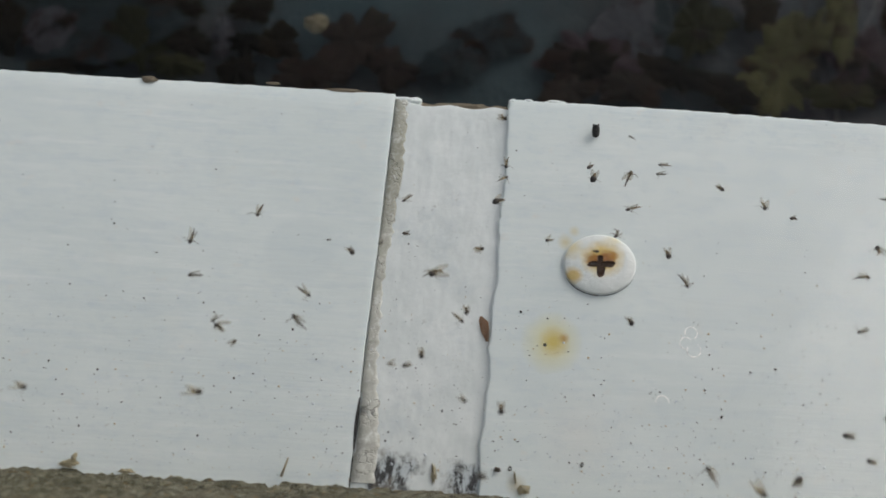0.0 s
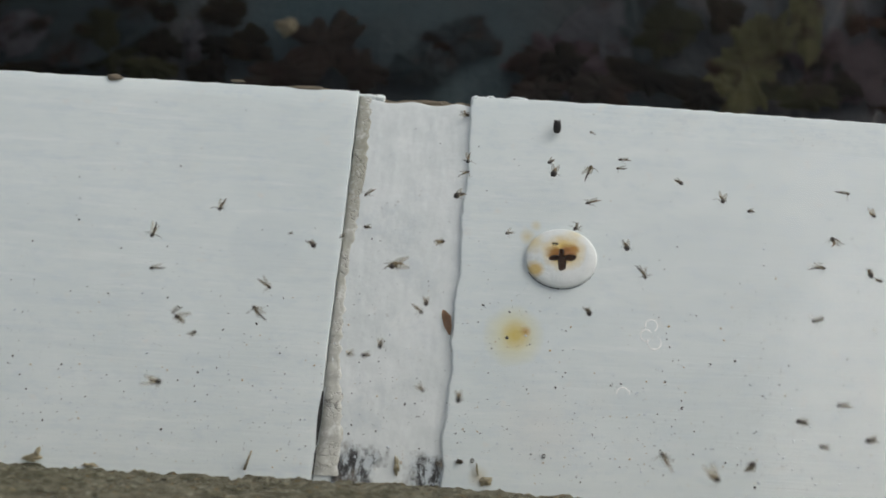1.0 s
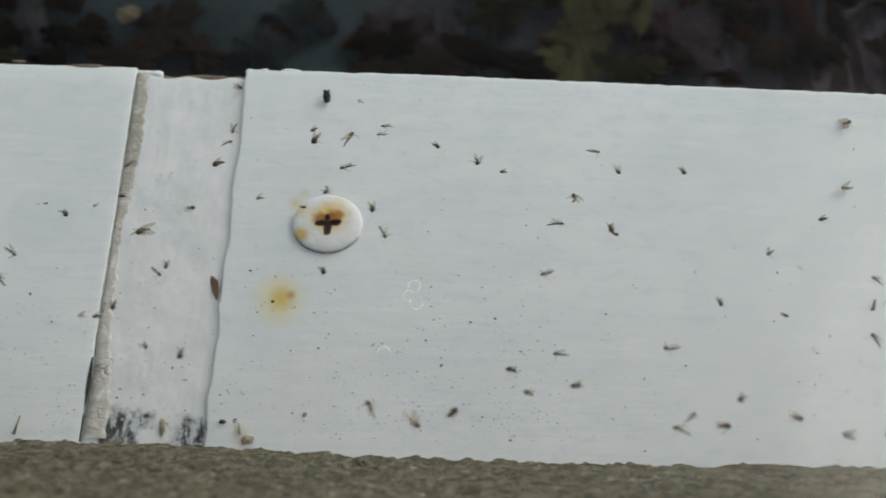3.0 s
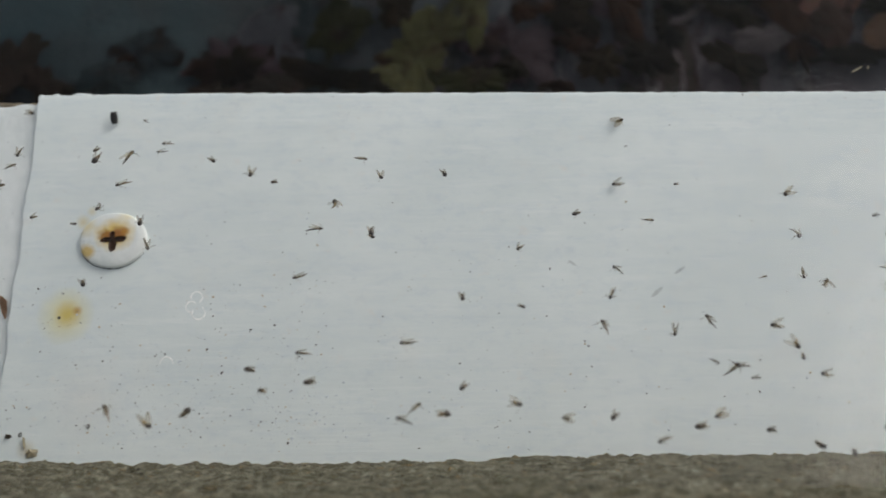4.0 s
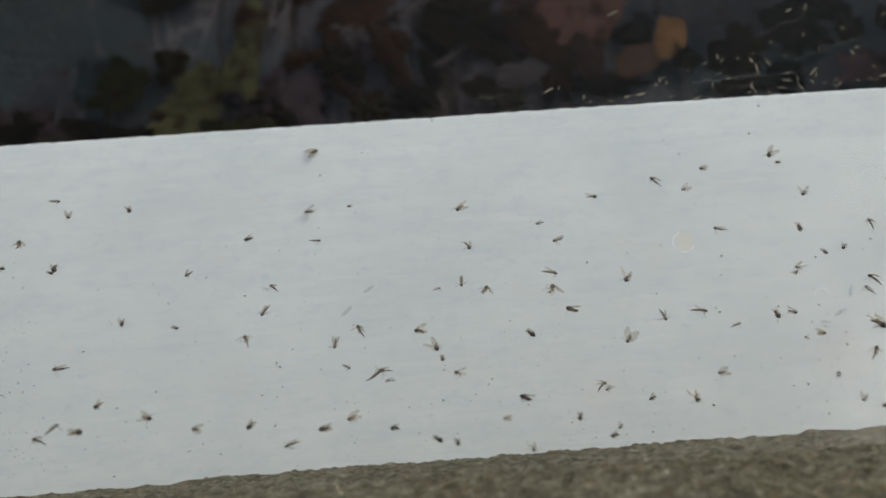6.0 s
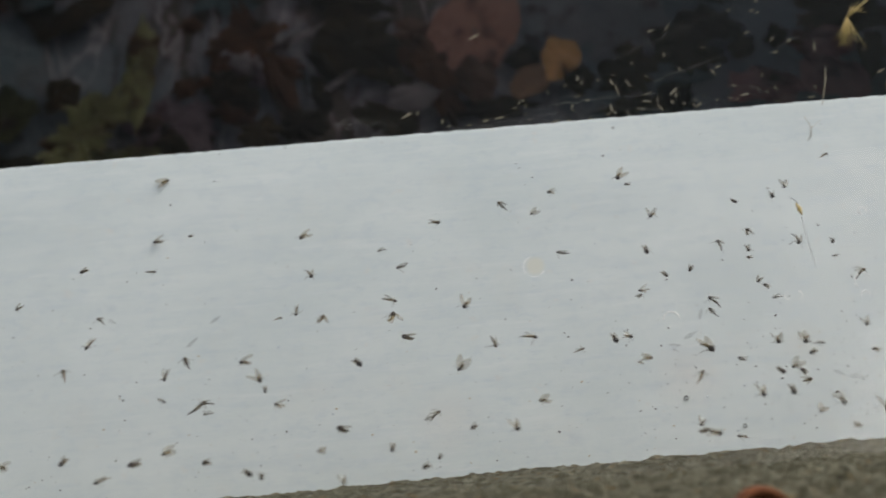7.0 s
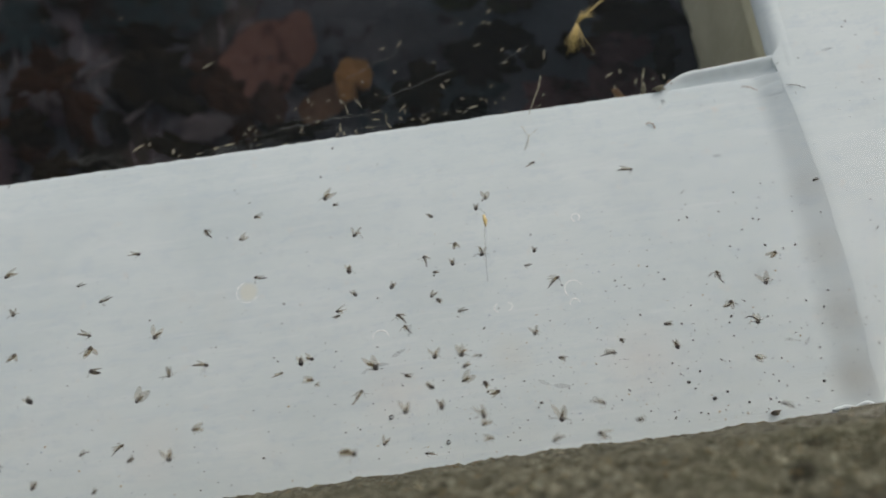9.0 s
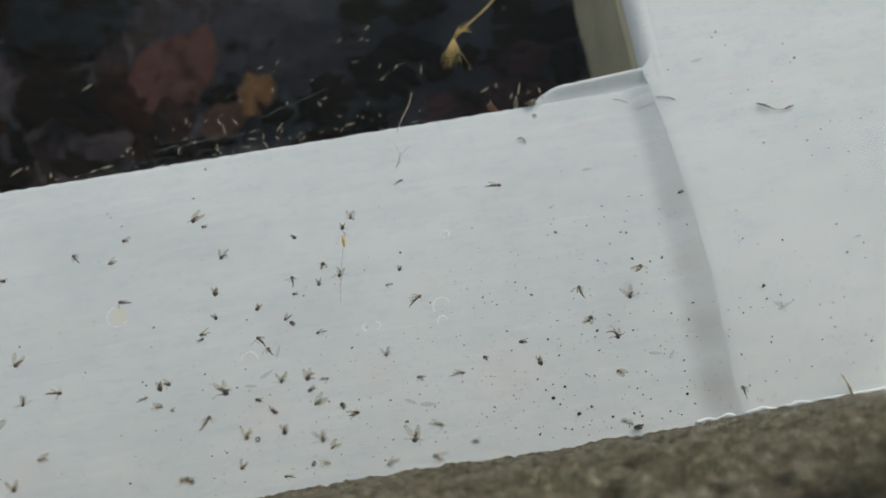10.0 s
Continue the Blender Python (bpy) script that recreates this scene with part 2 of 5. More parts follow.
OLIVE_BOARD = olive_board()
RAWWOOD = simple("raw_wood", (0.20, 0.16, 0.11), (0.30, 0.25, 0.18), 200.0, 0.8, 4.0, 0.0002, (1, 8, 1))
CHIPWOOD = simple("brown_chip", (0.34, 0.19, 0.10), (0.44, 0.27, 0.16), 900.0, 0.7)
BLACKISH = simple("blackish", (0.012, 0.012, 0.011), (0.03, 0.028, 0.025), 900.0, 0.7)
SPECK = simple("dark_specks", (0.012, 0.012, 0.011), (0.06, 0.05, 0.04), 150.0, 0.6)
SPECK_TAN = simple("tan_specks", (0.40, 0.30, 0.16), (0.52, 0.42, 0.26), 150.0, 0.7)
# bright white for rings that imitate caustics on the paint
_k = Nodes("white_scum")
WHITE_RING = _k.finish(_k.mix(_k.noise(_k.coords(), 900.0), (0.97, 0.97, 0.94), (0.86, 0.87, 0.85)), 0.4)
MIDGE = simple("midge_body", (0.011, 0.008, 0.006), (0.060, 0.043, 0.026), 1600.0, 0.55, 3.0, 0.00002, vary=0.5)
MIDGE_PALE = simple("midge_body_pale", (0.10, 0.07, 0.04), (0.24, 0.17, 0.09), 1600.0, 0.55, 3.0, 0.00002, vary=0.4)
LEG = simple("midge_leg", (0.07, 0.06, 0.045), (0.14, 0.12, 0.09), 900.0, 0.6)
WING = gauzy("midge_wing", (0.40, 0.32, 0.18), 0.40)
STRAW = simple("straw", (0.55, 0.40, 0.13), (0.68, 0.52, 0.22), 600.0, 0.6)
CRUMB = simple("pale_crumb", (0.52, 0.46, 0.30), (0.66, 0.60, 0.44), 700.0, 0.7, 4.0, 0.00002)
HUSK = simple("seed_husk", (0.40, 0.34, 0.22), (0.58, 0.52, 0.38), 900.0, 0.6, vary=0.4)
WEB = gauzy("cobweb_silk", (0.42, 0.42, 0.40), 0.30)
SHELL = simple("rust_brown_shell", (0.16, 0.045, 0.012), (0.27, 0.085, 0.022), 500.0, 0.75)
GLASS = film("window_glass", 1.25, ripple=0.0013)
WATER = film("still_water", 1.33, 0.0)


def silt():
    """Grey silt under the glass, blue-grey and purple in broad patches, with ragged blackish-brown blotches; its swirls
    and pale lines imitate reflections in the glass.
    """
    k = Nodes("grey_silt")
    vec = k.coords()
    along = k.tree.nodes.new("ShaderNodeSeparateXYZ")
    k.link(vec, along.inputs[0])
    off = k.tree.nodes.new("ShaderNodeMath")
    off.operation = "SUBTRACT"
    k.link(along.outputs["X"], off.inputs[0])
    off.inputs[1].default_value = 0.09
    wide = k.tree.nodes.new("ShaderNodeMath")
    wide.operation = "ABSOLUTE"
    k.link(off.outputs[0], wide.inputs[0])
    sway = k.add("MapRange", **{"From Min": 0.085, "From Max": 0.025})
    k.link(wide.outputs[0], sway.inputs["Value"])
    blend = k.tree.nodes.new("ShaderNodeMath")
    blend.operation = "MULTIPLY_ADD"
    blend.use_clamp = True
    k.link(k.noise(vec, 24.0, 4.0, 0.6, 0.38, 0.62), blend.inputs[0])
    blend.inputs[1].default_value = 0.35
    k.link(k.scaled(sway.outputs["Result"], 0.6), blend.inputs[2])
    colour = k.mix(blend.outputs[0], (0.026, 0.036, 0.041), (0.074, 0.055, 0.062))
    # paler slate towards the right end, offsetting the pit's shade in the colour
    far = k.add("MapRange", **{"From Min": 0.118, "From Max": 0.150})
    k.link(along.outputs["X"], far.inputs["Value"])
    slate = k.mix(k.noise(vec, 30.0, 3.0, 0.5, 0.40, 0.60), (0.044, 0.052, 0.064), (0.064, 0.054, 0.064))
    colour = k.mix(k.scaled(far.outputs["Result"], 0.85), colour, slate)
    # darker and bluer towards the left end
    wet = k.add("MapRange", **{"From Min": 0.075, "From Max": 0.030})
    k.link(along.outputs["X"], wet.inputs["Value"])
    mud = k.mix(k.noise(vec, 60.0, 6.0, 0.7, 0.35, 0.65), (0.014, 0.023, 0.026), (0.028, 0.031, 0.031))
    colour = k.mix(k.scaled(wet.outputs["Result"], 0.9), colour, mud)
    colour = k.mix(k.scaled(k.noise(vec, 70.0, 5.0, 0.7), 0.25), colour, (0.026, 0.024, 0.027))
    colour = k.mix(k.scaled(k.noise(k.coords((1, 0.7, 1), 20), 32.0, 3.0, 0.5, 0.48, 0.64), 0.5), colour, (0.024, 0.044, 0.052))
    tone = k.mix(k.noise(vec, 90.0), (0.007, 0.006, 0.004), (0.030, 0.015, 0.009))
    colour = k.mix(k.scaled(k.noise(vec, 55.0, 7.0, 0.7, 0.57, 0.68), 0.40), colour, tone)
    mud_dark = k.mix(k.noise(vec, 130.0), (0.005, 0.005, 0.003), (0.022, 0.012, 0.007))
    # dark swirls and pale lines painted in like reflections in uneven glass
    swirl = k.tree.nodes.new("ShaderNodeMath")
    swirl.operation = "MULTIPLY"
    k.link(k.noise(k.coords((1, 0.38, 1), -32), 115.0, 4.0, 0.6, 0.53, 0.60), swirl.inputs[0])
    k.link(sway.outputs["Result"], swirl.inputs[1])
    colour = k.mix(k.scaled(swirl.outputs[0], 0.85), colour, mud_dark)
    vein = k.add("TexNoise", Scale=60.0, Detail=4.0, Roughness=0.6, Distortion=0.6)
    k.link(k.coords((1, 0.4, 1), -30), vein.inputs["Vector"])
    off2, thin = k.tree.nodes.new("ShaderNodeMath"), k.tree.nodes.new("ShaderNodeMath")
    off2.operation, thin.operation = "SUBTRACT", "ABSOLUTE"
    k.link(vein.outputs["Fac"], off2.inputs[0])
    off2.inputs[1].default_value = 0.5
    k.link(off2.outputs[0], thin.inputs[0])
    line = k.add("MapRange", **{"From Min": 0.022, "From Max": 0.004})
    k.link(thin.outputs[0], line.inputs["Value"])
    pale = k.tree.nodes.new("ShaderNodeMath")
    pale.operation = "MULTIPLY"
    k.link(line.outputs["Result"], pale.inputs[0])
    k.link(sway.outputs["Result"], pale.inputs[1])
    colour = k.mix(k.scaled(pale.outputs[0], 0.7), colour, (0.11, 0.094, 0.10))
    return k.finish(colour, 0.7, k.noise(vec, 300.0), 0.0002, 0.08)


SOIL = silt()
GROUND = simple("garden_ground", (0.05, 0.055, 0.03), (0.09, 0.08, 0.05), 8.0, 0.9, 9.0, 0.004)


def leaf_skin(name, c1, c2, blot=0.0, vary=0.3, rough=0.55):
    """Rotting leaf: two tones, and where blot is above 0 blackish-brown patches of decay with ragged outlines."""
    k = Nodes(name)
    info, tc, add = k.add("ObjectInfo"), k.add("TexCoord"), k.tree.nodes.new("ShaderNodeVectorMath")
    add.operation = "MULTIPLY_ADD"
    k.link(info.outputs["Random"], add.inputs[0])
    add.inputs[1].default_value = (3, 7, 5)
    k.link(tc.outputs["Object"], add.inputs[2])
    vec = add.outputs[0]
    colour = k.mix(k.noise(vec, 60.0), c1, c2)
    grain = k.noise(vec, 420.0, 4.0, 0.7)
    colour = k.mix(k.scaled(grain, 0.3), colour, tuple(0.5 * c for c in c1))
    if blot:
        warp = k.noise(vec, 85.0, 7.0, 0.68, 0.58 - 0.2 * blot, 0.70 - 0.2 * blot)
        tone = k.mix(k.noise(vec, 160.0), (0.006, 0.0045, 0.003), (0.022, 0.010, 0.006))
        colour = k.mix(warp, colour, tone)
    hsv, r = k.add("HueSaturation"), k.add("MapRange", **{"To Min": 1 - vary, "To Max": 1 + vary})
    k.link(info.outputs["Random"], r.inputs["Value"])
    k.link(r.outputs["Result"], hsv.inputs["Value"])
    k.link(colour, hsv.inputs["Color"])
    return k.finish(hsv.outputs["Color"], rough, grain, 0.00015, 0.06)


LEAVES = {
    "purple": leaf_skin("purple_grey_leaf", (0.042, 0.031, 0.036), (0.060, 0.044, 0.050), 0.55, 0.12),
    "mauve": leaf_skin("mauve_grey_leaf", (0.080, 0.067, 0.071), (0.115, 0.096, 0.10), 0.45, 0.2),
    "teal": leaf_skin("blue_grey_leaf", (0.018, 0.028, 0.031), (0.029, 0.039, 0.043), 0.5, 0.15),
    "dark": leaf_skin("blackened_leaf", (0.006, 0.005, 0.003), (0.018, 0.012, 0.006), 0.0, 0.35, 0.75),
    "brown": leaf_skin("dark_brown_leaf", (0.020, 0.010, 0.006), (0.042, 0.019, 0.010), 0.45, 0.3, 0.75),
    "umber": leaf_skin("umber_leaf", (0.020, 0.016, 0.013), (0.036, 0.025, 0.020), 0.4, 0.2, 0.75),
    "red": leaf_skin("red_brown_leaf", (0.12, 0.058, 0.045), (0.155, 0.078, 0.062), 0.32, 0.08),
    "orange": leaf_skin("orange_leaf", (0.20, 0.105, 0.04), (0.31, 0.165, 0.07), 0.12, 0.1),
    "tan": leaf_skin("tan_leaf", (0.080, 0.046, 0.030), (0.125, 0.072, 0.046), 0.25, 0.1),
    "yellow": leaf_skin("yellow_green_leaf", (0.052, 0.051, 0.022), (0.100, 0.094, 0.042), 0.5, 0.1),
    "green": leaf_skin("dark_green_leaf", (0.012, 0.013, 0.005), (0.03, 0.03, 0.011), 0.3),
    "slate": leaf_skin("slate_grey_leaf", (0.044, 0.048, 0.057), (0.066, 0.063, 0.072), 0.25, 0.12),
    "rust": leaf_skin("rust_brown_leaf", (0.026, 0.015, 0.011), (0.048, 0.026, 0.018), 0.35, 0.2),
    "plum": leaf_skin("plum_leaf", (0.066, 0.038, 0.042), (0.105, 0.056, 0.060), 0.45, 0.1),
    "pale": leaf_skin("pale_leaf", (0.20, 0.17, 0.11), (0.28, 0.25, 0.18), 0.0, 0.1),
}


# dark ragged patches on the concrete: x, y, z, radius in mm
DARK_PATCHES = [(204.5, -70.9, 11.7, 1.7), (197.4, -64.4, 8.8, 1.8), (210.5, -71.2, 12.0, 1.9), (217.0, -73.5, 12.3, 6.0), (212.0, -75.0, 12.3, 5.0), (223.0, -72.5, 12.5, 6.0), (203.0, -76.0, 12.5, 5.0), (194.2, -69.6, 10.9, 2.4), (231.0, -71.5, 13.0, 7.0), (242.0, -70.5, 13.0, 8.0), (196.0, -77.0, 13.0, 5.0)]


def concrete():
    """Weathered sandy concrete: olive-grey paste with sand grains, dark pits and pale grit."""
    k = Nodes("weathered_concrete")
    vec = k.coords()
    broad = k.noise(vec, 70.0, 5.0, 0.7, 0.3, 0.7)
    colour = k.mix(broad, (0.25, 0.235, 0.16), (0.40, 0.375, 0.275))
    sand = k.noise(vec, 900.0, 5.0, 0.8, 0.40, 0.60)
    colour = k.mix(k.scaled(sand, 0.75), colour, (0.125, 0.115, 0.062))
    pits = k.noise(k.coords((0.7, 1, 1)), 420.0, 5.0, 0.75, 0.57, 0.64)
    colour = k.mix(k.scaled(pits, 0.9), colour, (0.05, 0.045, 0.026))
    light = k.noise(vec, 620.0, 4.0, 0.75, 0.54, 0.64)
    colour = k.mix(k.scaled(light, 0.6), colour, (0.54, 0.53, 0.40))
    warp, bent = k.add("TexNoise", Scale=700.0, Detail=3.0), k.tree.nodes.new("ShaderNodeMix")
    bent.data_type = "VECTOR"
    bent.inputs[0].default_value = 0.0012
    k.link(vec, warp.inputs["Vector"])
    k.link(vec, bent.inputs[4])
    k.link(warp.outputs["Color"], bent.inputs[5])
    grains, tint = k.add("TexVoronoi", Scale=760.0, Randomness=1.0), k.add("SeparateColor")
    k.link(bent.outputs[1], grains.inputs["Vector"])
    k.link(grains.outputs["Color"], tint.inputs["Color"])
    for lo, hi, tone, share in ((0.55, 0.75, (0.50, 0.47, 0.34), 0.28), (0.40, 0.22, (0.10, 0.088, 0.05), 0.38)):
        pick = k.add("MapRange", **{"From Min": lo, "From Max": hi})
        k.link(tint.outputs["Red"], pick.inputs["Value"])
        colour = k.mix(k.scaled(pick.outputs["Result"], share), colour, tone)
    seam = k.add("MapRange", **{"From Min": 0.45, "From Max": 0.75})
    k.link(grains.outputs["Distance"], seam.inputs["Value"])
    colour = k.mix(k.scaled(seam.outputs["Result"], 0.3), colour, (0.085, 0.075, 0.045))
    for x, y, z, radius in DARK_PATCHES:
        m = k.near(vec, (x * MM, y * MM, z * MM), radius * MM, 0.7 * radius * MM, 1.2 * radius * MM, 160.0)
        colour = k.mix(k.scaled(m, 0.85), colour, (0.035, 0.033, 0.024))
    rusty = k.noise(vec, 760.0, 3.0, 0.6, 0.60, 0.68)
    colour = k.mix(k.scaled(rusty, 0.55), colour, (0.36, 0.24, 0.10))
    black = k.noise(vec, 1100.0, 3.0, 0.6, 0.62, 0.70)
    colour = k.mix(k.scaled(black, 0.8), colour, (0.035, 0.03, 0.022))
    moss = k.noise(vec, 40.0, 4.0, 0.6, 0.52, 0.75)
    colour = k.mix(k.scaled(moss, 0.4), colour, (0.15, 0.15, 0.075))
    add = k.tree.nodes.new("ShaderNodeMath")
    add.operation = "SUBTRACT"
    k.link(sand, add.inputs[0])
    k.link(pits, add.inputs[1])
    return k.finish(colour, 0.9, add.outputs[0], 0.0007, 0.2)


CONCRETE = concrete()


def screw_paint():
    """White paint on a screw head, rusting round the cross slot and at one side of the rim."""
    k = Nodes("rusting_white_paint")
    vec = k.coords()
    colour = k.mix(k.noise(vec, 300.0), (0.64, 0.68, 0.66), (0.72, 0.74, 0.72))
    for place, r, soft, wob, tint, s in (((0.3, 0.9, 1.1), 3.4, 2.0, 1.4, (0.64, 0.45, 0.09), 0.9), ((0.8, 0.8, 1.1), 1.75, 0.8, 1.2, (0.24, 0.085, 0.01), 0.95), ((-0.8, 0.7, 1.1), 1.5, 0.8, 1.2, (0.28, 0.11, 0.015), 0.9), ((1.8, 1.4, 1.1), 0.9, 0.6, 0.8, (0.40, 0.19, 0.03), 0.8),
                                         ((-3.9, -1.9, 0.8), 1.6, 1.0, 1.2, (0.60, 0.42, 0.12), 0.9), ((-4.0, 2.6, 0.8), 2.2, 1.8, 1.4, (0.66, 0.55, 0.26), 0.7), ((2.0, 4.0, 0.8), 1.6, 1.4, 1.2, (0.66, 0.56, 0.30), 0.6)):
        m = k.near(vec, tuple(v * MM for v in place), r * MM, soft * MM, wob * MM, 900.0)
        colour = k.mix(k.scaled(m, s), colour, tint)
    return k.finish(colour, 0.45, k.noise(vec, 900.0), 0.00004, 0.4)


SCREW_PAINT = screw_paint()
RUSTY = simple("rusty_steel", (0.03, 0.014, 0.006), (0.10, 0.035, 0.010), 1500.0, 0.8)

# ---- the sloping frame's own axes: u along the rail, v up the slope, n out of it ----
U, V, N = Vector((0.99929, 0.03348, 0.01701)), Vector((-0.03755, 0.89093, 0.45259)), Vector((0.0, -0.45291, 0.89155))
FRAME = Matrix((U, V, N)).transposed().to_4x4()
FRAME.translation = Vector((0.0, 3.3, 1.97)) * MM
LITTER = FRAME @ pose(0, -1.8 * MM, 0)  # litter under the glass
SLOPE0, SLOPE = 0.30, 0.508            # the face of the rails: z = SLOPE0 + SLOPE * y


def part(name, bm, material, parent=None, label="", crisp=0):
    me = bpy.data.meshes.new(name)
    bm.to_mesh(me)
    bm.free()
    me.materials.append(material)
    if crisp:
        me.set_sharp_from_angle(angle=radians(crisp))
    ob = new(name, me)
    if parent is not None:
        ob.parent = parent
    if label:
        ob["label"] = label
    return ob


def shade(bm):
    for f in bm.faces:
        f.smooth = True
    return bm


def rnd(*c, k=1.0):
    return noise.noise(Vector(c) * k)


def sheet(rows, closed=False):
    """A bmesh skin over rows of points in mm; every row has the same length."""
    bm = bmesh.new()
    vs = [[bm.verts.new(Vector(p) * MM) for p in row] for row in rows]
    for a, b in zip(vs, vs[1:]):
        n = len(a)
        for i in range(n if closed else n - 1):
            j = (i + 1) % n
            bm.faces.new((a[i], a[j], b[j], b[i]))
    return shade(bm)


def plank(u0, u1, v0, v1, thick, r=0.7, step=1.0, ragged=0.12, raised=0.0, dip=None, seed=0.0, lines=26):
    """A painted plank with rounded, slightly ragged edges. u0, u1 are functions of v; v0, v1 of u. Lies face up in the frame's axes."""
    um, ux = u0(-30), u1(-30)
    count = max(6, int((ux - um) / step))
    ends = [(0, thick), (0, r), (0.13 * r, 0.5 * r), (0.5 * r, 0.13 * r), (r, 0)]
    cols = [("a", a, d) for a, d in ends] + [("m", i / count, 0) for i in range(1, count)] + [("b", a, d) for a, d in reversed(ends)]
    rows_v = [("a", a, d) for a, d in ends] + [("m", i / lines, 0) for i in range(1, lines)] + [("b", a, d) for a, d in reversed(ends)]
    grid = []
    for kc, ac, dc in cols:
        line = []
        for kr, ar, dr in rows_v:
            ug = um + (ux - um) * (0 if kc == "a" else 1 if kc == "b" else ac)
            lo, hi = v0(ug) + ragged * rnd(ug * 0.9, seed, 3.1), v1(ug) + ragged * rnd(ug * 0.7, seed, 7.7)
            vv = lo + ar if kr == "a" else hi - ar if kr == "b" else lo + r + (hi - lo - 2 * r) * ar
            left, right = u0(vv) + 2 * ragged * rnd(vv * 0.5, seed, 1.3), u1(vv) + ragged * rnd(vv * 0.6, seed, 5.3)
            uu = left + ac if kc == "a" else right - ac if kc == "b" else left + r + (right - left - 2 * r) * ac
            nn = raised - min(thick, dc + dr) + 0.05 * rnd(uu * 0.05, vv * 0.12, seed)
            if dip is not None:
                nn -= dip(uu, vv)
            line.append((uu, vv, nn))
        grid.append(line)
    bm = sheet(grid)
    bmesh.ops.reverse_faces(bm, faces=bm.faces)
    return bm


# ---- the glazed frame ----
TOP_R = lambda u: -0.1 - 0.0135 * max(0.0, u - 10)
BOTTOM = lambda u: -62.0
JOINT_L = lambda v: -30.5 + (v + 1) * 0.045
JOINT_R = lambda v: -14.2 + (v + 1) * 0.034 + 0.16 * math.sin(0.42 * v) + 0.07 * math.sin(0.93 * v + 1) + 0.22 * rnd(v * 0.9, 4, 4) + 0.14 * rnd(v * 2.1, 8, 4)
STILE_L = lambda v: 213.9 + 2.2 * math.sin(max(0.0, min(1.0, -v / 50)) * 2.4) if v < 0.0 else 213.9 + 2.4 * min(1.0, v / 2.0)


def ramp(u, v):
    """How far the rail swells up to meet the thicker stile."""
    e = STILE_L(v)
    wide = 4.2 + 1.6 * max(0.0, min(1.0, (-v - 2) / 30))
    t = max(0.0, min(1.0, (u - (e - wide - 0.1)) / (wide + 0.15)))
    return 1.185 * (t * t if t < 0.5 else t - 0.25) / 0.75


def fillet(u, v):
    """Paint run into the corner between the strip and the rail, as a negative depth, over slight lumps."""
    t = max(0.0, min(1.0, (u - JOINT_R(v) + 1.5) / 1.5))
    return -0.15 * t * t - 0.05 * rnd(u * 0.5, v * 0.35, 6) - 0.03 * rnd(u * 1.4, v * 0.9, 2)


window = tagged(new("glazed_frame"), "sloping white-painted wooden window frame over dark glass, foot under water", "window frame")
window.matrix_world = FRAME
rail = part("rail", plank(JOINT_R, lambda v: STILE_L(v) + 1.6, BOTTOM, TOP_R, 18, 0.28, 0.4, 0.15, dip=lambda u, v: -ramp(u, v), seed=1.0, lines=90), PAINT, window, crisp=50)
part("rail", plank(lambda v: -190, JOINT_L, BOTTOM, lambda u: -0.35, 18, 0.16, 0.9, 0.16, seed=2.0), PAINT_LEFT, window, crisp=50)
part("joint_strip", plank(lambda v: JOINT_L(v) + 0.1, lambda v: JOINT_R(v) + 0.6, BOTTOM, lambda u: -1.5 + 0.2 * math.sin(u), 16, 0.15, 0.25, 0.16, -0.6, dip=fillet, seed=3.0, lines=90), PAINT_WORN, window, "recessed strip with peeling white paint", crisp=50)
part("stile", plank(STILE_L, lambda v: 330, BOTTOM, lambda u: 200, 18, 0.02, 1.6, 0.13, 1.20, seed=1.0, lines=170), PAINT_STILE, window, crisp=50)
part("rail", plank(lambda v: -190, lambda v: 213, lambda u: 170, lambda u: 200, 18, 0.8, 6.0, 0.1, seed=5.0), PAINT_LEFT, window, crisp=50)
part("stile", plank(lambda v: -230, lambda v: -190.2, BOTTOM, lambda u: 200, 18, 0.8, 6.0, 0.1, seed=6.0), PAINT_LEFT, window, crisp=50)


def filler_bead():
    rows = []
    for i in range(150):
        v = -1.0 - i * 0.36
        w = float(np.interp(-v, (1, 5, 12, 20, 28, 36, 44, 50, 56), (1.5, 1.9, 2.2, 1.7, 1.25, 1.5, 2.3, 3.1, 3.2))) + 0.45 * rnd(v * 0.35, 2.0, 0) + 0.45 * rnd(v * 1.1, 6.0, 0)
        a = JOINT_L(v) + 0.12 + (0.25 if -51 < v < -43 else 0.0)
        lump = 0.25 + 0.18 * rnd(v * 0.6, 9.0, 0) + 0.06 * rnd(v * 2.0, 4.0, 0)
        rows.append([(a, v, -3.0), (a, v, -0.55 + lump), (a + 0.4 * w, v, -0.75 + lump + 0.05 * rnd(v * 3, 1, 1)), (a + 0.75 * w, v, -0.52 + lump * 0.4), (a + w, v, -0.62), (a + w + 0.1, v, -3.0)])
    return sheet(rows)


part("filler_bead", filler_bead(), FILLER, window, "cracked grey filler along the joint")
gap = []
for i in range(30):
    v = -43.6 - 0.4 * i
    w = 0.46 * max(0.1, math.sin(math.pi * min(1, (i + 2) / 21)) if i < 20 else 0.28 + 0.3 * abs(rnd(i * 0.6, 3, 3)))
    gap.append([(JOINT_L(v) + 0.1 - w * 0.7, v, 0.06), (JOINT_L(v) + 0.1 + w * 0.5, v, 0.06)])
part("open_crack", sheet(gap), BLACKISH, window, "dark open crack beside the filler")


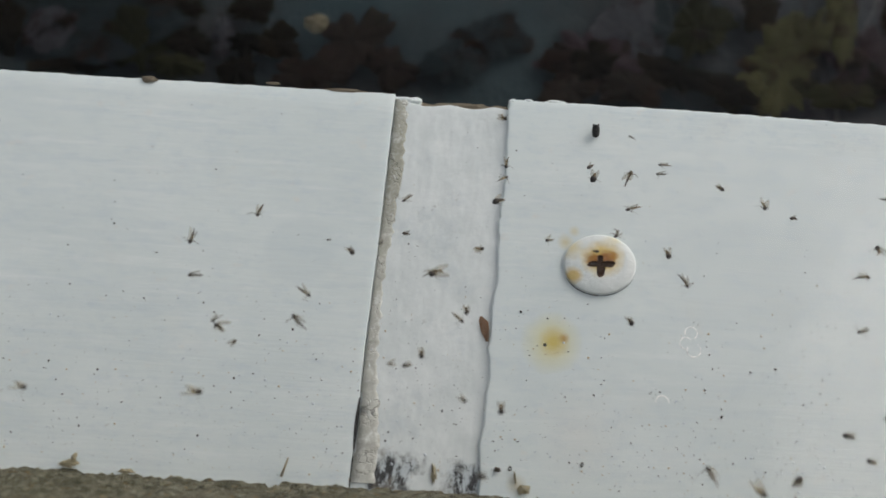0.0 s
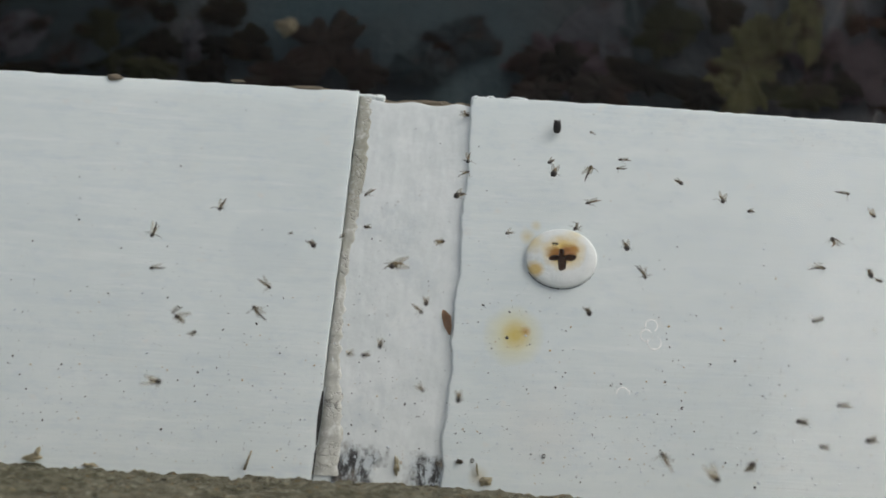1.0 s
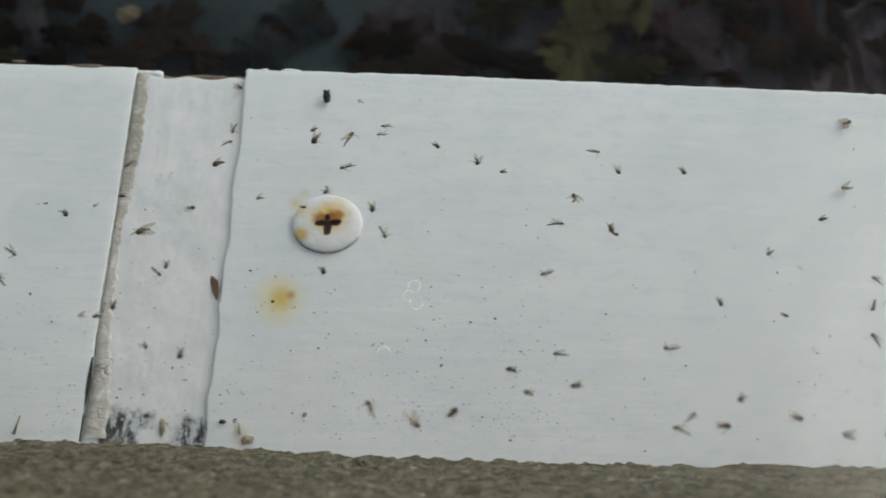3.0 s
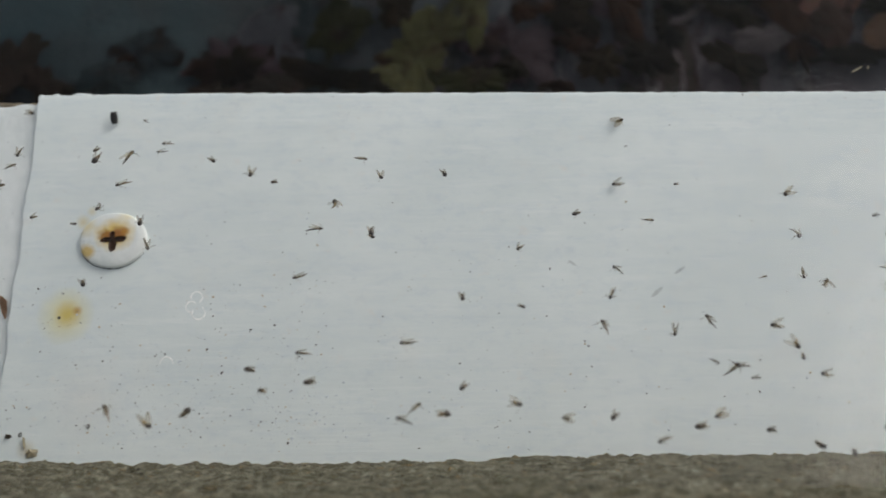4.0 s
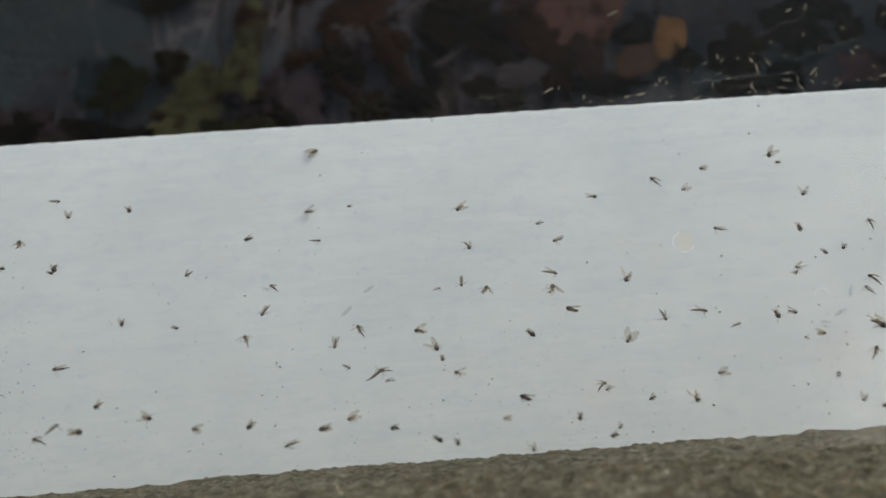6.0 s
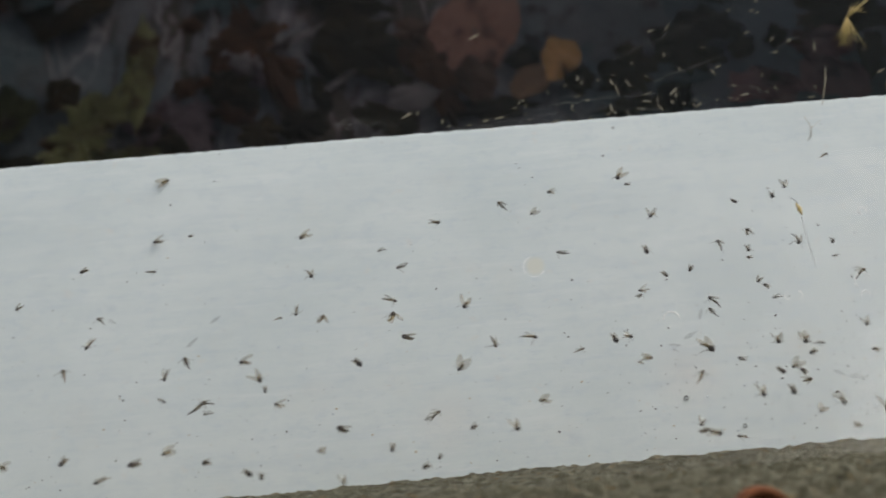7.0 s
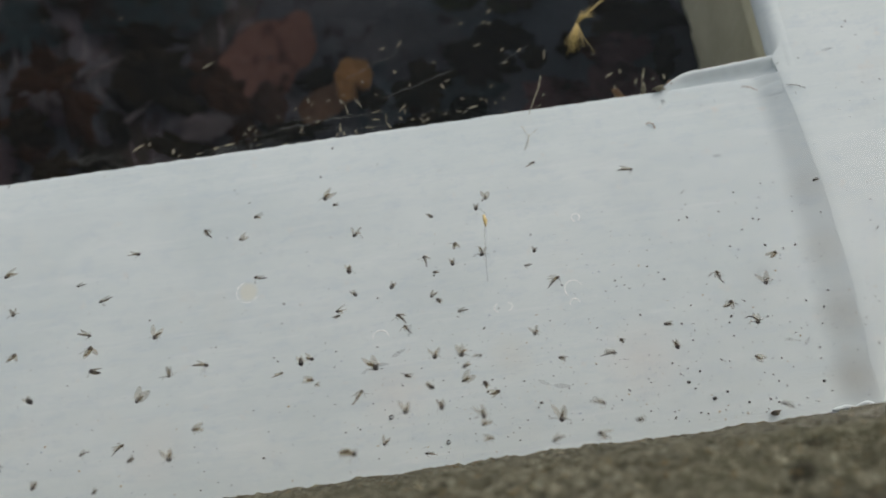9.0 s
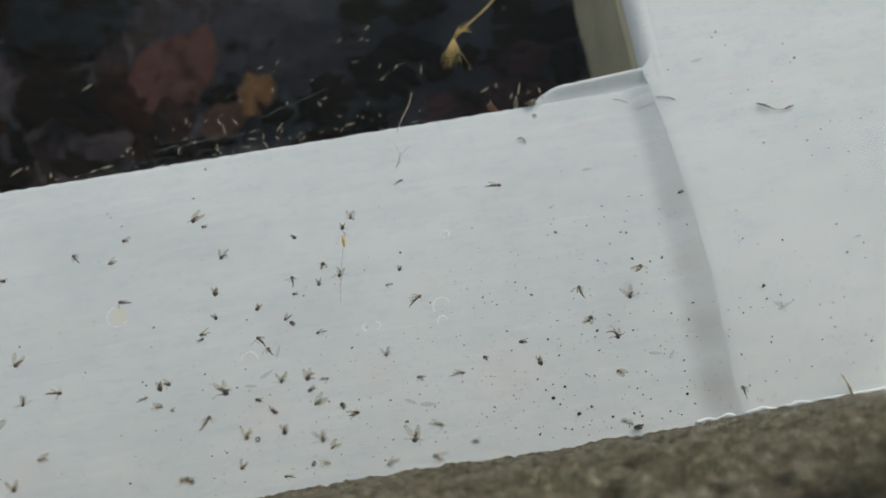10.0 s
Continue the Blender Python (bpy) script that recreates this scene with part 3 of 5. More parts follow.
def tube(path, radii, sides=6):
    """A closed tube along points in mm."""
    rows = []
    pts = [Vector(p) for p in path]
    for i, p in enumerate(pts):
        d = (pts[min(i + 1, len(pts) - 1)] - pts[max(i - 1, 0)]).normalized()
        a = d.orthogonal().normalized()
        b = d.cross(a)
        rad = radii[i] if isinstance(radii, (list, tuple)) else radii
        rows.append([p + rad * (a * math.cos(t) + b * math.sin(t)) for t in (2 * math.pi * j / sides for j in range(sides))])
    bm = sheet(rows, True)
    bm.verts.ensure_lookup_table()
    n = len(bm.verts)
    bm.faces.new([bm.verts[j] for j in range(sides)][::-1])
    bm.faces.new([bm.verts[n - sides + j] for j in range(sides)])
    return bm


def corner_lip():
    rows = []
    for i in range(60):
        t = i / 59
        u = 196.0 + 18.2 * t
        e = 1 - (1 - min(1, t * 3.4)) ** 2
        v = -3.2 + 2.4 * e + 0.7 * t + 0.07 * rnd(u * 0.8, 0, 5)
        k = min(1.0, t * 4)
        base = ramp(u, -3)
        h = 0.55 * k + 0.35 * t
        rows.append([(u, -6.5, base - 0.05), (u, -5.4, base + 0.012), (u, -4.2, base + 0.02 - 0.12 * k), (u, v - 2.2, base - 0.62 * k), (u, v - 1.5, -0.56 * k + 0.6 * base), (u, v - 0.9, 0.1 * k + 0.5 * base), (u, v - 0.45, 0.75 * h), (u, v - 0.1, h),
                     (u, v + 0.25, 0.85 * h), (u, v + 0.45, 0.3 * h - 0.2), (u, v + 0.5, -1.0), (u, v + 0.5, -6)])
    bm = sheet(rows)
    bmesh.ops.reverse_faces(bm, faces=bm.faces)
    return bm


part("corner_lip", corner_lip(), PAINT_STILE, window, "rounded lip of white filler in the corner")


def rolled_edge():
    """Thick paint rolled over the inner edge of the stile."""
    rows = []
    for i in range(150):
        v = -2.4 + i * 1.1
        w = 0.14 * rnd(v * 0.3, 2, 2)
        flat = 0.05 * rnd(216.4 * 0.05, v * 0.12, 1.0)
        rows.append([(214.7, v, -2.3 + 2 * w), (214.15, v, -1.9 + 2 * w), (213.95 + w, v, -1.4 + w), (213.98 + w, v, -0.7), (214.15 + w, v, -0.1), (214.45 + w, v, 0.45), (214.9 + 0.7 * w, v, 0.85), (215.4 + 0.4 * w, v, 1.10 + flat), (216.0, v, 1.22 + flat), (216.8, v, 1.23 + flat), (217.6, v, 1.15 + flat)])
    bm = sheet(rows)
    bmesh.ops.reverse_faces(bm, faces=bm.faces)
    return bm


part("rolled_edge", rolled_edge(), PAINT_STILE, window, "thick rounded white paint along the inner edge")


def side_board():
    """The bare inner face of the box under the stile, running down into the pit."""
    rows = []
    for i in range(120):
        v = -9.0 + i * 1.5
        low = 0.5 * rnd(v * 0.25, 3, 3) + 0.25 * rnd(v * 0.9, 5, 3)
        face = [(214.1 - 2.85 * q + 0.12 * rnd(v * 0.2, q * 5, 9), v, -1.4 - 31.6 * q - low * q) for q in (0, 0.15, 0.3, 0.45, 0.6, 0.75, 0.9, 0.97)]
        rows.append([(216.0, v, -1.2)] + face + [(211.4, v, -33.4 - low), (212.2, v, -33.8 - low), (232.0, v, -33.8 - low)])
    bm = sheet(rows)
    bmesh.ops.reverse_faces(bm, faces=bm.faces)
    return bm


part("side_board", side_board(), OLIVE_BOARD, window, "olive-grey inner side board with pale drips")



pane = part("pane", sheet([[(214, v, -5.0) for v in (-8, 60, 120, 172)], [(-192, v, -5.0) for v in (-8, 60, 120, 172)]]), GLASS, window)
pane.visible_shadow = False


def screw_head():
    """A low domed head with a cross slot let into it."""
    rings = [(4.95, 0.0), (5.0, 0.4), (4.92, 0.62), (4.7, 0.74), (3.7, 0.84), (2.7, 0.9)]
    k = 48
    rows = [[(r * math.cos(2 * math.pi * j / k), r * math.sin(2 * math.pi * j / k), h) for j in range(k)] for r, h in rings]
    # the slot: a cross outline, sunk
    cross, low = [], []
    for j in range(k):
        a = 2 * math.pi * j / k
        arm = abs(math.cos(2 * a))
        r = 0.72 + 1.2 * arm ** 1.7 + 0.3 * rnd(3 * math.cos(a), 3 * math.sin(a), 4)
        r *= 0.78 if math.sin(a) > 0.5 else 1.0 + 0.15 * math.cos(a - 5.2)
        cross.append((r * math.cos(a), r * math.sin(a), 0.92))
        low.append((0.7 * r * math.cos(a), 0.7 * r * math.sin(a), 0.3))
    bm = sheet(rows + [cross], True)
    return bm, [cross, low]


screw_at = pose(-0.8 * MM, -23.5 * MM, -0.1 * MM, 0, 0, 3)
head, slot = screw_head()
screw = part("screw", head, SCREW_PAINT, window, "white-painted screw with rust round its cross slot")
screw.matrix_basis = screw_at @ Matrix.Diagonal((1, 0.84, 1, 1))
socket = sheet(slot, True)
socket.verts.ensure_lookup_table()
socket.faces.new([socket.verts[48 + j] for j in range(48)])
# arc round the lower rim: dirt, and the head's shadow drawn in black
arc = [(5.1 * math.cos(radians(a)), 5.1 * math.sin(radians(a)), 0.14 + 0.1 * rnd(a * 0.05, 1, 1)) for a in range(204, 334, 4)]
part("dirt_line", tube(arc, [0.02] + [0.03 + 0.20 * abs(rnd(i * 0.4, 5, 5)) for i in range(len(arc) - 2)] + [0.02], 5), BLACKISH, screw, "black line of dirt and drawn-in shadow under the rim")
part("cross_slot", socket, RUSTY, screw, "rusty cross slot")
hole = bmesh.new()
bmesh.ops.create_circle(hole, cap_ends=True, radius=0.24 * MM, segments=12, matrix=pose(-7.9 * MM, -35.0 * MM, 0.07 * MM))
part("nail_hole", hole, BLACKISH, window, "small black nail hole in a rust stain")
chip = sheet([[(-16.9, -31.6, 0.1), (-16.5, -31.7, 0.2)], [(-17.0, -32.3, -0.2), (-15.7, -32.4, 0.25)], [(-16.6, -33.8, -0.2), (-15.5, -33.9, 0.25)], [(-15.9, -35.0, 0.0), (-15.6, -35.1, 0.2)]])
bmesh.ops.solidify(chip, geom=chip.faces[:], thickness=0.2 * MM)
part("bare_chip", chip, CHIPWOOD, window, "brown chip where paint has come off the edge")

part("ledge", plank(lambda v: -31.5, lambda v: -14.0, lambda u: -8.0, lambda u: -0.35, 6, 0.3, 0.6, 0.5, -2.4, seed=8.0), RAWWOOD, window, "bare weathered wood behind the strip")


def blob(u, v, n, a, b, c, seed):
    bm = bmesh.new()
    bmesh.ops.create_icosphere(bm, subdivisions=3, radius=1.0)
    for w in bm.verts:
        p = w.co * (1 + 0.35 * noise.noise(w.co * 1.7 + Vector((seed, 0, 0))))
        w.co = Vector((u + a * p.x, v + b * p.y, n + c * p.z)) * MM
    return shade(bm)


for i, (u, v, n, a, b, c) in enumerate(((-27.6, -0.9, -1.2, 1.0, 0.55, 0.7), (-29.4, -0.9, -1.1, 1.8, 0.5, 0.6), (-11.5, -0.15, -0.35, 0.7, 0.35, 0.4), (-7.6, -0.1, -0.35, 1.5, 0.35, 0.4), (-13.7, -0.3, -0.35, 0.5, 0.4, 0.4))):
    part("paint_lump", blob(u, v, n, a, b, c, i * 3.0), PAINT_LEFT, window)
for i, (u, v, n, a, b, c) in enumerate(((-65.6, -0.5, 0.1, 1.1, 0.5, 0.35), (-38.0, -0.35, -0.1, 3.0, 0.3, 0.2), (-48.0, 0.1, 0.0, 1.0, 0.2, 0.2), (-21.0, -0.9, -1.7, 3.2, 0.3, 0.3))):
    part("dirt_lump", blob(u, v, n, a, b, c, 20 + i * 3.0), RAWWOOD, window, "brown dirt caught on the edge")

# ---- concrete kerb at the foot of the frame ----


def kerb():
    prof = [(5, -10), (2, -3), (0, 0), (-1.5, 2.0), (-3, 3.9), (-4.5, 5.8), (-6, 7.6), (-7.5, 9.4), (-9, 11.2), (-10.5, 13.0), (-12, 14.8), (-13.5, 16.5), (-15, 18.3), (-16.5, 20.2),
            (-18, 22.2), (-19.5, 24.2), (-21.5, 26.4), (-24, 28.6), (-27, 30.3), (-31, 31.6), (-37, 32.6), (-46, 33.2), (-60, 33.8), (-90, 34.2), (-160, 34.5), (-420, 34.0), (-424, -110)]
    xs = [-700, -400, -220, -130] + [-110 + 0.55 * i for i in range(680)] + [290, 350, 500, 800]
    dense = []
    for (a, b), (c, d) in zip(prof, prof[1:]):
        n = 3 if -30 < a <= 0 else 1
        dense += [(a + (c - a) * i / n, b + (d - b) * i / n) for i in range(n)]
    dense.append(prof[-1])
    rows = []
    for x in xs:
        yf = -46.05 + 0.0335 * x - 0.55 * math.exp(-((x - 28) / 32) ** 4) - 0.5 * math.exp(-((x - 198) / 18) ** 4)
        zf = SLOPE0 + SLOPE * yf
        row = []
        for a, b in dense:
            amp = 1.0 if a > -40 else 0.6
            p = Vector((x, yf + a, zf + b))
            d = amp * (0.55 * noise.noise(p * 0.28) + 0.42 * noise.noise(p * 0.8 + Vector((9, 0, 0))) + 0.35 * noise.noise(p * 1.9))
            pit = max(0.0, noise.noise(p * 0.33 + Vector((40, 3, 1))) - 0.42) * 3.0
            d -= amp * pit
            row.append((p.x, p.y + 0.75 * d, p.z + 0.6 * d))
        rows.append(row)
    bm = sheet(rows)
    return bm


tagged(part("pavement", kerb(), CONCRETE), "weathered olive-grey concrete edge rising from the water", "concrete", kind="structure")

# ---- rain water standing in the trough ----
water = part("water", sheet([[(x, y, 0) for y in (-75, -50, -25, -0.45)] for x in (790, 500, 200, 0, -200, -600)]), WATER)
tagged(water, "clear still rain water standing between frame and concrete", "water", kind="structure")
water.visible_shadow = False

# ---- the dark pit under the glass ----
litter_rows = [[(u, v, -57 + 0.8 * rnd(u * 0.05, v * 0.05, 2) + 0.4 * rnd(u * 0.2, v * 0.2, 7)) for v in range(-40, 174, 4)] for u in range(-232, 253, 4)]
pit = tagged(part("soil", sheet(litter_rows), SOIL), "grey silt with dark rotten blotches under the glass", "silt", kind="structure")
pit.matrix_world = FRAME
for i, (x0, x1, y0, y1) in enumerate(((-232, 252, -22, -17), (-232, 252, 190, 196), (-236, -230, -22, 196), (250, 256, -22, 196))):
    tops = [FRAME @ (Vector((u, v, -18.2)) * MM) for u, v in ((x0, y0), (x1, y0), (x1, y1), (x0, y1))]
    loop = tops + tops[:1]
    skin = sheet([[p / MM for p in loop], [(p.x / MM, p.y / MM, -100.0) for p in loop]])
    bmesh.ops.remove_doubles(skin, verts=skin.verts[:], dist=1e-6)
    skin.faces.new(sorted((w for w in skin.verts if w.co.z > -0.0999), key=lambda w: tops.index(min(tops, key=lambda p: (p - w.co).length))))
    tagged(part("wall_%d" % (i + 1), skin, RAWWOOD), "bare wooden side wall carrying the glazed frame", "wall", kind="structure")
ground = tagged(part("ground", sheet([[(x, y, -95) for y in (-60000, -2000, 0, 2000, 60000)] for x in (-60000, -2000, 0, 2000, 60000)]), GROUND), "garden ground round the frame", "ground", kind="structure")


def leaf_mesh(name, length, width, seed, curl=0.15, ragged=0.06, lobes=0):
    """A dead leaf with a midrib fold, an uneven edge and real thickness; its stalk end lies at -x."""
    rows = []
    n = 18
    for i in range(n + 1):
        s = i / n
        half = 0.5 * width * (math.sin(math.pi * s ** 0.8) ** 0.75 if 0 < s < 1 else 0.02)
        if lobes:
            half *= 0.7 + 0.3 * math.cos(lobes * 2 * math.pi * s)
        half *= 1 + ragged * 2.5 * rnd(s * 9, seed, 0)
        x = (s - 0.5) * length
        lift = curl * length * (s - 0.5) ** 2
        rows.append([(x + ragged * length * 0.4 * rnd(s * 5, seed, w), w * half, lift + abs(w) * half * 0.25 * (1 + rnd(s * 4, seed + 5, w)) + 0.02 * length * rnd(s * 6, w * 2, seed)) for w in (-1, -0.6, -0.25, 0, 0.25, 0.6, 1)])
    bm = sheet(rows)
    bmesh.ops.solidify(bm, geom=bm.faces[:], thickness=0.25 * MM)
    me = bpy.data.meshes.new(name)
    bm.to_mesh(me)
    bm.free()
    return me


LEAF_WORD = {"purple": "purple-grey", "mauve": "mauve-grey", "teal": "blue-grey", "dark": "blackened", "brown": "dark brown", "umber": "umber-brown", "red": "red-brown", "orange": "orange", "tan": "tan", "yellow": "yellow-green", "green": "dark green", "pale": "pale", "slate": "slate-grey", "rust": "rust-brown", "plum": "plum-red"}
leaf_bank = {}


def leaf(kind, u, v, n, length, width, turn, tilt=(0, 0), seed=0):
    key = (kind, length, width, seed)
    if key not in leaf_bank:
        leaf_bank[key] = leaf_mesh("dead_leaf", length, width, seed * 3.7 + length, 0.06, 0.16 if length < 24 else 0.07)
        leaf_bank[key].materials.append(LEAVES[kind])
    ob = new("dead_leaf", leaf_bank[key])
    ob.matrix_world = LITTER @ pose(u * MM, v * MM, n * MM, tilt[0], tilt[1], turn)
    return tagged(ob, "wet %s dead leaf lying under the glass" % LEAF_WORD[kind], "leaf", "dead leaves under the glass")


def scrap_mesh(length, width, seed, torn=1.0):
    """A rotten scrap of leaf with a torn outline, slightly domed."""
    k = 64
    rim = []
    for j in range(k):
        a = 2 * math.pi * j / k
        c, d = math.cos(a), math.sin(a)
        q = 1 + (0.2 + 0.22 * torn) * rnd(c * 1.6, d * 1.6, seed) + torn * (0.34 * rnd(c * 3.2, d * 3.2, seed + 3) + 0.26 * rnd(c * 8, d * 8, seed + 6))
        rim.append((q * c, q * d))
    rows = [[(0.5 * length * f * x, 0.5 * width * f * y, 0.9 * (1 - f * f) + 0.5 * rnd(x * f * 3, y * f * 3, seed)) for x, y in rim] for f in (0.04, 0.35, 0.65, 0.85, 1.0)]
    bm = sheet(rows, True)
    bmesh.ops.solidify(bm, geom=bm.faces[:], thickness=0.25 * MM)
    me = bpy.data.meshes.new("dead_leaf")
    bm.to_mesh(me)
    bm.free()
    return me


def scrap(kind, u, v, n, length, width, turn, seed, torn=1.0):
    me = scrap_mesh(length, width, seed, torn)
    me.materials.append(LEAVES[kind])
    ob = new("dead_leaf", me)
    ob.matrix_world = LITTER @ pose(u * MM, v * MM, n * MM, 0, 0, turn)
    return tagged(ob, "rotten %s scrap of leaf on the silt under the glass" % LEAF_WORD[kind], "leaf", "dead leaves under the glass")


rng = random.Random(11)
for i in range(8):                      # the lower layer, wide flat leaves sunk in silt
    u, v = rng.uniform(-125, 240), rng.uniform(0, 140)
    kind = rng.choice(["purple", "purple", "teal", "purple"] if 45 < u < 140 else ["teal", "teal", "teal", "dark"])
    leaf(kind, u, v, rng.uniform(-57.6, -56.9), rng.choice((30, 38, 46)), rng.choice((26, 32, 38)), rng.uniform(0, 360), (rng.uniform(-1.5, 1.5), rng.uniform(-1.5, 1.5)), rng.randint(0, 2))


def patch_of_litter(things):
    """Torn scraps, partly imitating foliage and sky mirrored in the glass: kind, u, v, length, width, turn."""
    for i, (kind, u, v, length, width, turn) in enumerate(things):
        scrap(kind, u, v, -54.4 + 0.12 * (i % 5) - (0.9 if kind in ("purple", "teal", "slate") else 0.0), length * 1.15, width * 1.15, turn, u * 0.37 + v, 0.45 if kind == "slate" else 0.9)


patch_of_litter([("dark", -110.2, 29.2, 6.6, 9.7, 5), ("green", -85.1, 29.7, 10.8, 12.1, 85), ("dark", -95.9, 22.7, 14.4, 3.6, 5), ("green", -76, 24.1, 8.8, 4.5, 0), ("dark", -73.8, 28.6, 6, 7, 66), ("dark", -75.1, 35.8, 6.6, 3.6, 5), ("dark", -63.7, 23.7, 7.7, 4.8, 0), ("dark", -62.6, 29.4, 4.8, 6.1, 85), ("dark", -62.2, 37, 7.7, 5.3, 5), ("umber", -50.3, 23.6, 13.3, 6, 5), ("umber", -42.6, 31.3, 14.6, 10.5, 35), ("umber", -34.9, 26.4, 6.8, 8.4, 45), ("dark", -56.5, 29.8, 6, 8.3, 85), ("dark", 4.8, 29.6, 8.4, 7.2, 27), ("umber", -0.1, 23.3, 10.5, 4.8, 5), ("umber", 12.2, 25.3, 11, 7.2, 5)])
patch_of_litter([("dark", 21.1, 28.3, 6.3, 12.5, 75), ("green", 25.5, 38.2, 12.1, 10.8, 45), ("dark", 36.9, 42.7, 6.6, 7.2, 5), ("dark", 32.3, 25.4, 9.9, 7.2, 5), ("teal", -22.7, 27.8, 10.3, 7.3, 15), ("teal", -15.1, 34.3, 13.3, 8.4, 5), ("slate", 11.9, 36.1, 14.8, 12.2, 15), ("slate", -101.4, 29.8, 8.9, 7.2, 27), ("slate", -67.8, 30.8, 4.4, 7.2, 5), ("purple", 3.7, 31, 16.8, 12, 10), ("teal", 20.2, 37.2, 14.4, 15.4, 0), ("green", 53.4, 26.1, 12, 5.1, 0), ("brown", 70.4, 24.5, 5.5, 3.1, 0), ("dark", 72.7, 40.9, 7.2, 7.9, 58), ("dark", 76.7, 37.3, 5.4, 5.2, -5), ("dark", 79.3, 29.4, 7.7, 6.8, -20)])
patch_of_litter([("purple", 60.6, 32.6, 18, 14.3, 0), ("green", 44, 27.8, 4.9, 6.7, 81), ("dark", 60.8, 28.4, 6, 3.9, -5), ("brown", 76.9, 50.9, 8.9, 16.3, -62), ("brown", 65.6, 57, 3.1, 4.6, 82), ("brown", 63.6, 41.9, 4.2, 5.1, -70), ("brown", 69.3, 42.1, 3, 6.4, 73), ("brown", 74.1, 34.7, 7.5, 5.2, -27), ("brown", 86.2, 44.6, 4.3, 6, 61), ("dark", 88.7, 30.3, 9.9, 7, -4), ("dark", 94.3, 43.2, 9.6, 3.5, -51), ("dark", 102, 48.1, 19, 13.2, -36), ("dark", 107.7, 39.7, 9.4, 4.4, -27), ("dark", 92.7, 37.1, 7.9, 3.2, -74), ("dark", 106.5, 30.1, 12.5, 6.2, -29), ("dark", 100.1, 58.6, 13.9, 6.3, -18)])
patch_of_litter([("brown", 119, 34.2, 12.5, 6.5, -69), ("rust", 114.1, 50.4, 8.3, 6, 18), ("mauve", 84.5, 50.1, 1.6, 13.8, -65), ("mauve", 75.8, 47.1, 5.8, 8.5, 60), ("mauve", 112.3, 34.3, 5.4, 11.6, -82), ("mauve", 89.6, 51.7, 1.5, 9.8, -62), ("mauve", 96.6, 39.5, 1.3, 10.8, -60), ("purple", 81.2, 44, 5.4, 8, 73), ("dark", 171.5, 39.7, 9.3, 11.4, 74), ("dark", 159.1, 35.5, 10.4, 10.1, 23), ("dark", 167.8, 28.7, 6.7, 8.6, -5), ("dark", 159.1, 27.2, 14.4, 3.9, 0), ("dark", 148.2, 34.6, 6.6, 5.5, -9), ("dark", 130.3, 30, 13.2, 5, 0), ("dark", 136.4, 41.1, 6.8, 4.2, -9), ("slate", 160.3, 43.8, 15, 9.9, 17)])
patch_of_litter([("slate", 147.4, 49.6, 14.4, 9.9, -5), ("slate", 129.7, 48.7, 14.6, 12.6, -9), ("slate", 138.1, 57.7, 25, 16.5, -9), ("slate", 157.7, 49.2, 19.7, 12.1, -9), ("teal", 163.4, 33.7, 18, 9.8, 0), ("dark", 173, 40.6, 10.6, 7.6, -14), ("dark", 177.7, 45.4, 6.1, 11.3, 69), ("green", 178.7, 54.1, 8.7, 5.7, -14), ("green", 168.8, 56.6, 8.6, 6.6, 0), ("dark", 182.8, 54.4, 5.9, 7.7, 70), ("dark", 183.1, 39.4, 5.4, 6.2, -9), ("dark", 190.7, 40.3, 4.4, 5.1, -9), ("dark", 207.2, 43.4, 8.4, 18, -90), ("dark", 210.4, 34.1, 5.6, 8.5, -10), ("plum", 200.5, 37.6, 8.4, 10.8, -90), ("dark", 201, 50.6, 7.3, 8.6, -9)])
patch_of_litter([("teal", 98, 71, 36, 18, -10), ("teal", 72, 66, 20, 12, -20), ("brown", 82, 46, 28, 5, -66), ("slate", 213.4, 42.1, 3.6, 9.1, -90), ("plum", 187.3, 29, 14.4, 6.5, -5)])
KEY_LEAVES = [
    ("pale", -49.7, 34, 4.5, 3.5, 20), ("orange", 144.6, 39.5, 10.5, 7.6, 70),
    ("red", 127, 48, 26, 18, 48), ("brown", 118, 41.5, 17, 11, 140), ("rust", 125.5, 37.5, 15, 8, 110), ("tan", 137.5, 35, 11, 7, 25), ("plum", 201, 29, 17, 10, 160),
]
for kind, u, v, length, width, turn in KEY_LEAVES:
    scrap(kind, u, v, -52.4 if kind == "orange" else -53.2, length, width, turn, u * 0.73, 0.2 if kind in ("orange", "tan") else 0.15)

for u, v, length, width, turn in ((41.5, 31, 21, 13, 70), (45.5, 36.5, 17, 9, 40), (53.5, 47, 25, 7.5, 84), (37, 27, 9, 8, 10)):
    scrap("yellow", u, v, -54.0, length, width, turn, u * 1.3)

# ---- midges drowned on the water and stuck to the paint ----


def join_data(name, bm, material):
    me = bpy.data.meshes.new(name)
    bm.to_mesh(me)
    bm.free()
    me.materials.append(material)
    return me



def wing_data(length, width, lean):
    """A narrow-rooted, blunt-tipped membrane, bowed to one side by lean."""
    rows = []
    for i in range(10):
        q = i / 9
        h = 0.5 * width * (0.10 + 0.90 * math.sin(math.pi * min(1.0, 0.04 + 0.90 * q ** 0.8)) ** 0.8)
        y = lean * length * q * q
        rows.append([(q * length, y - h, 0.01), (q * length, y, 0.02 + 0.05 * q), (q * length, y + h, 0.015)])
    bm = sheet(rows)
    bmesh.ops.solidify(bm, geom=bm.faces[:], thickness=0.012 * MM)
    return join_data("wing", bm, WING)


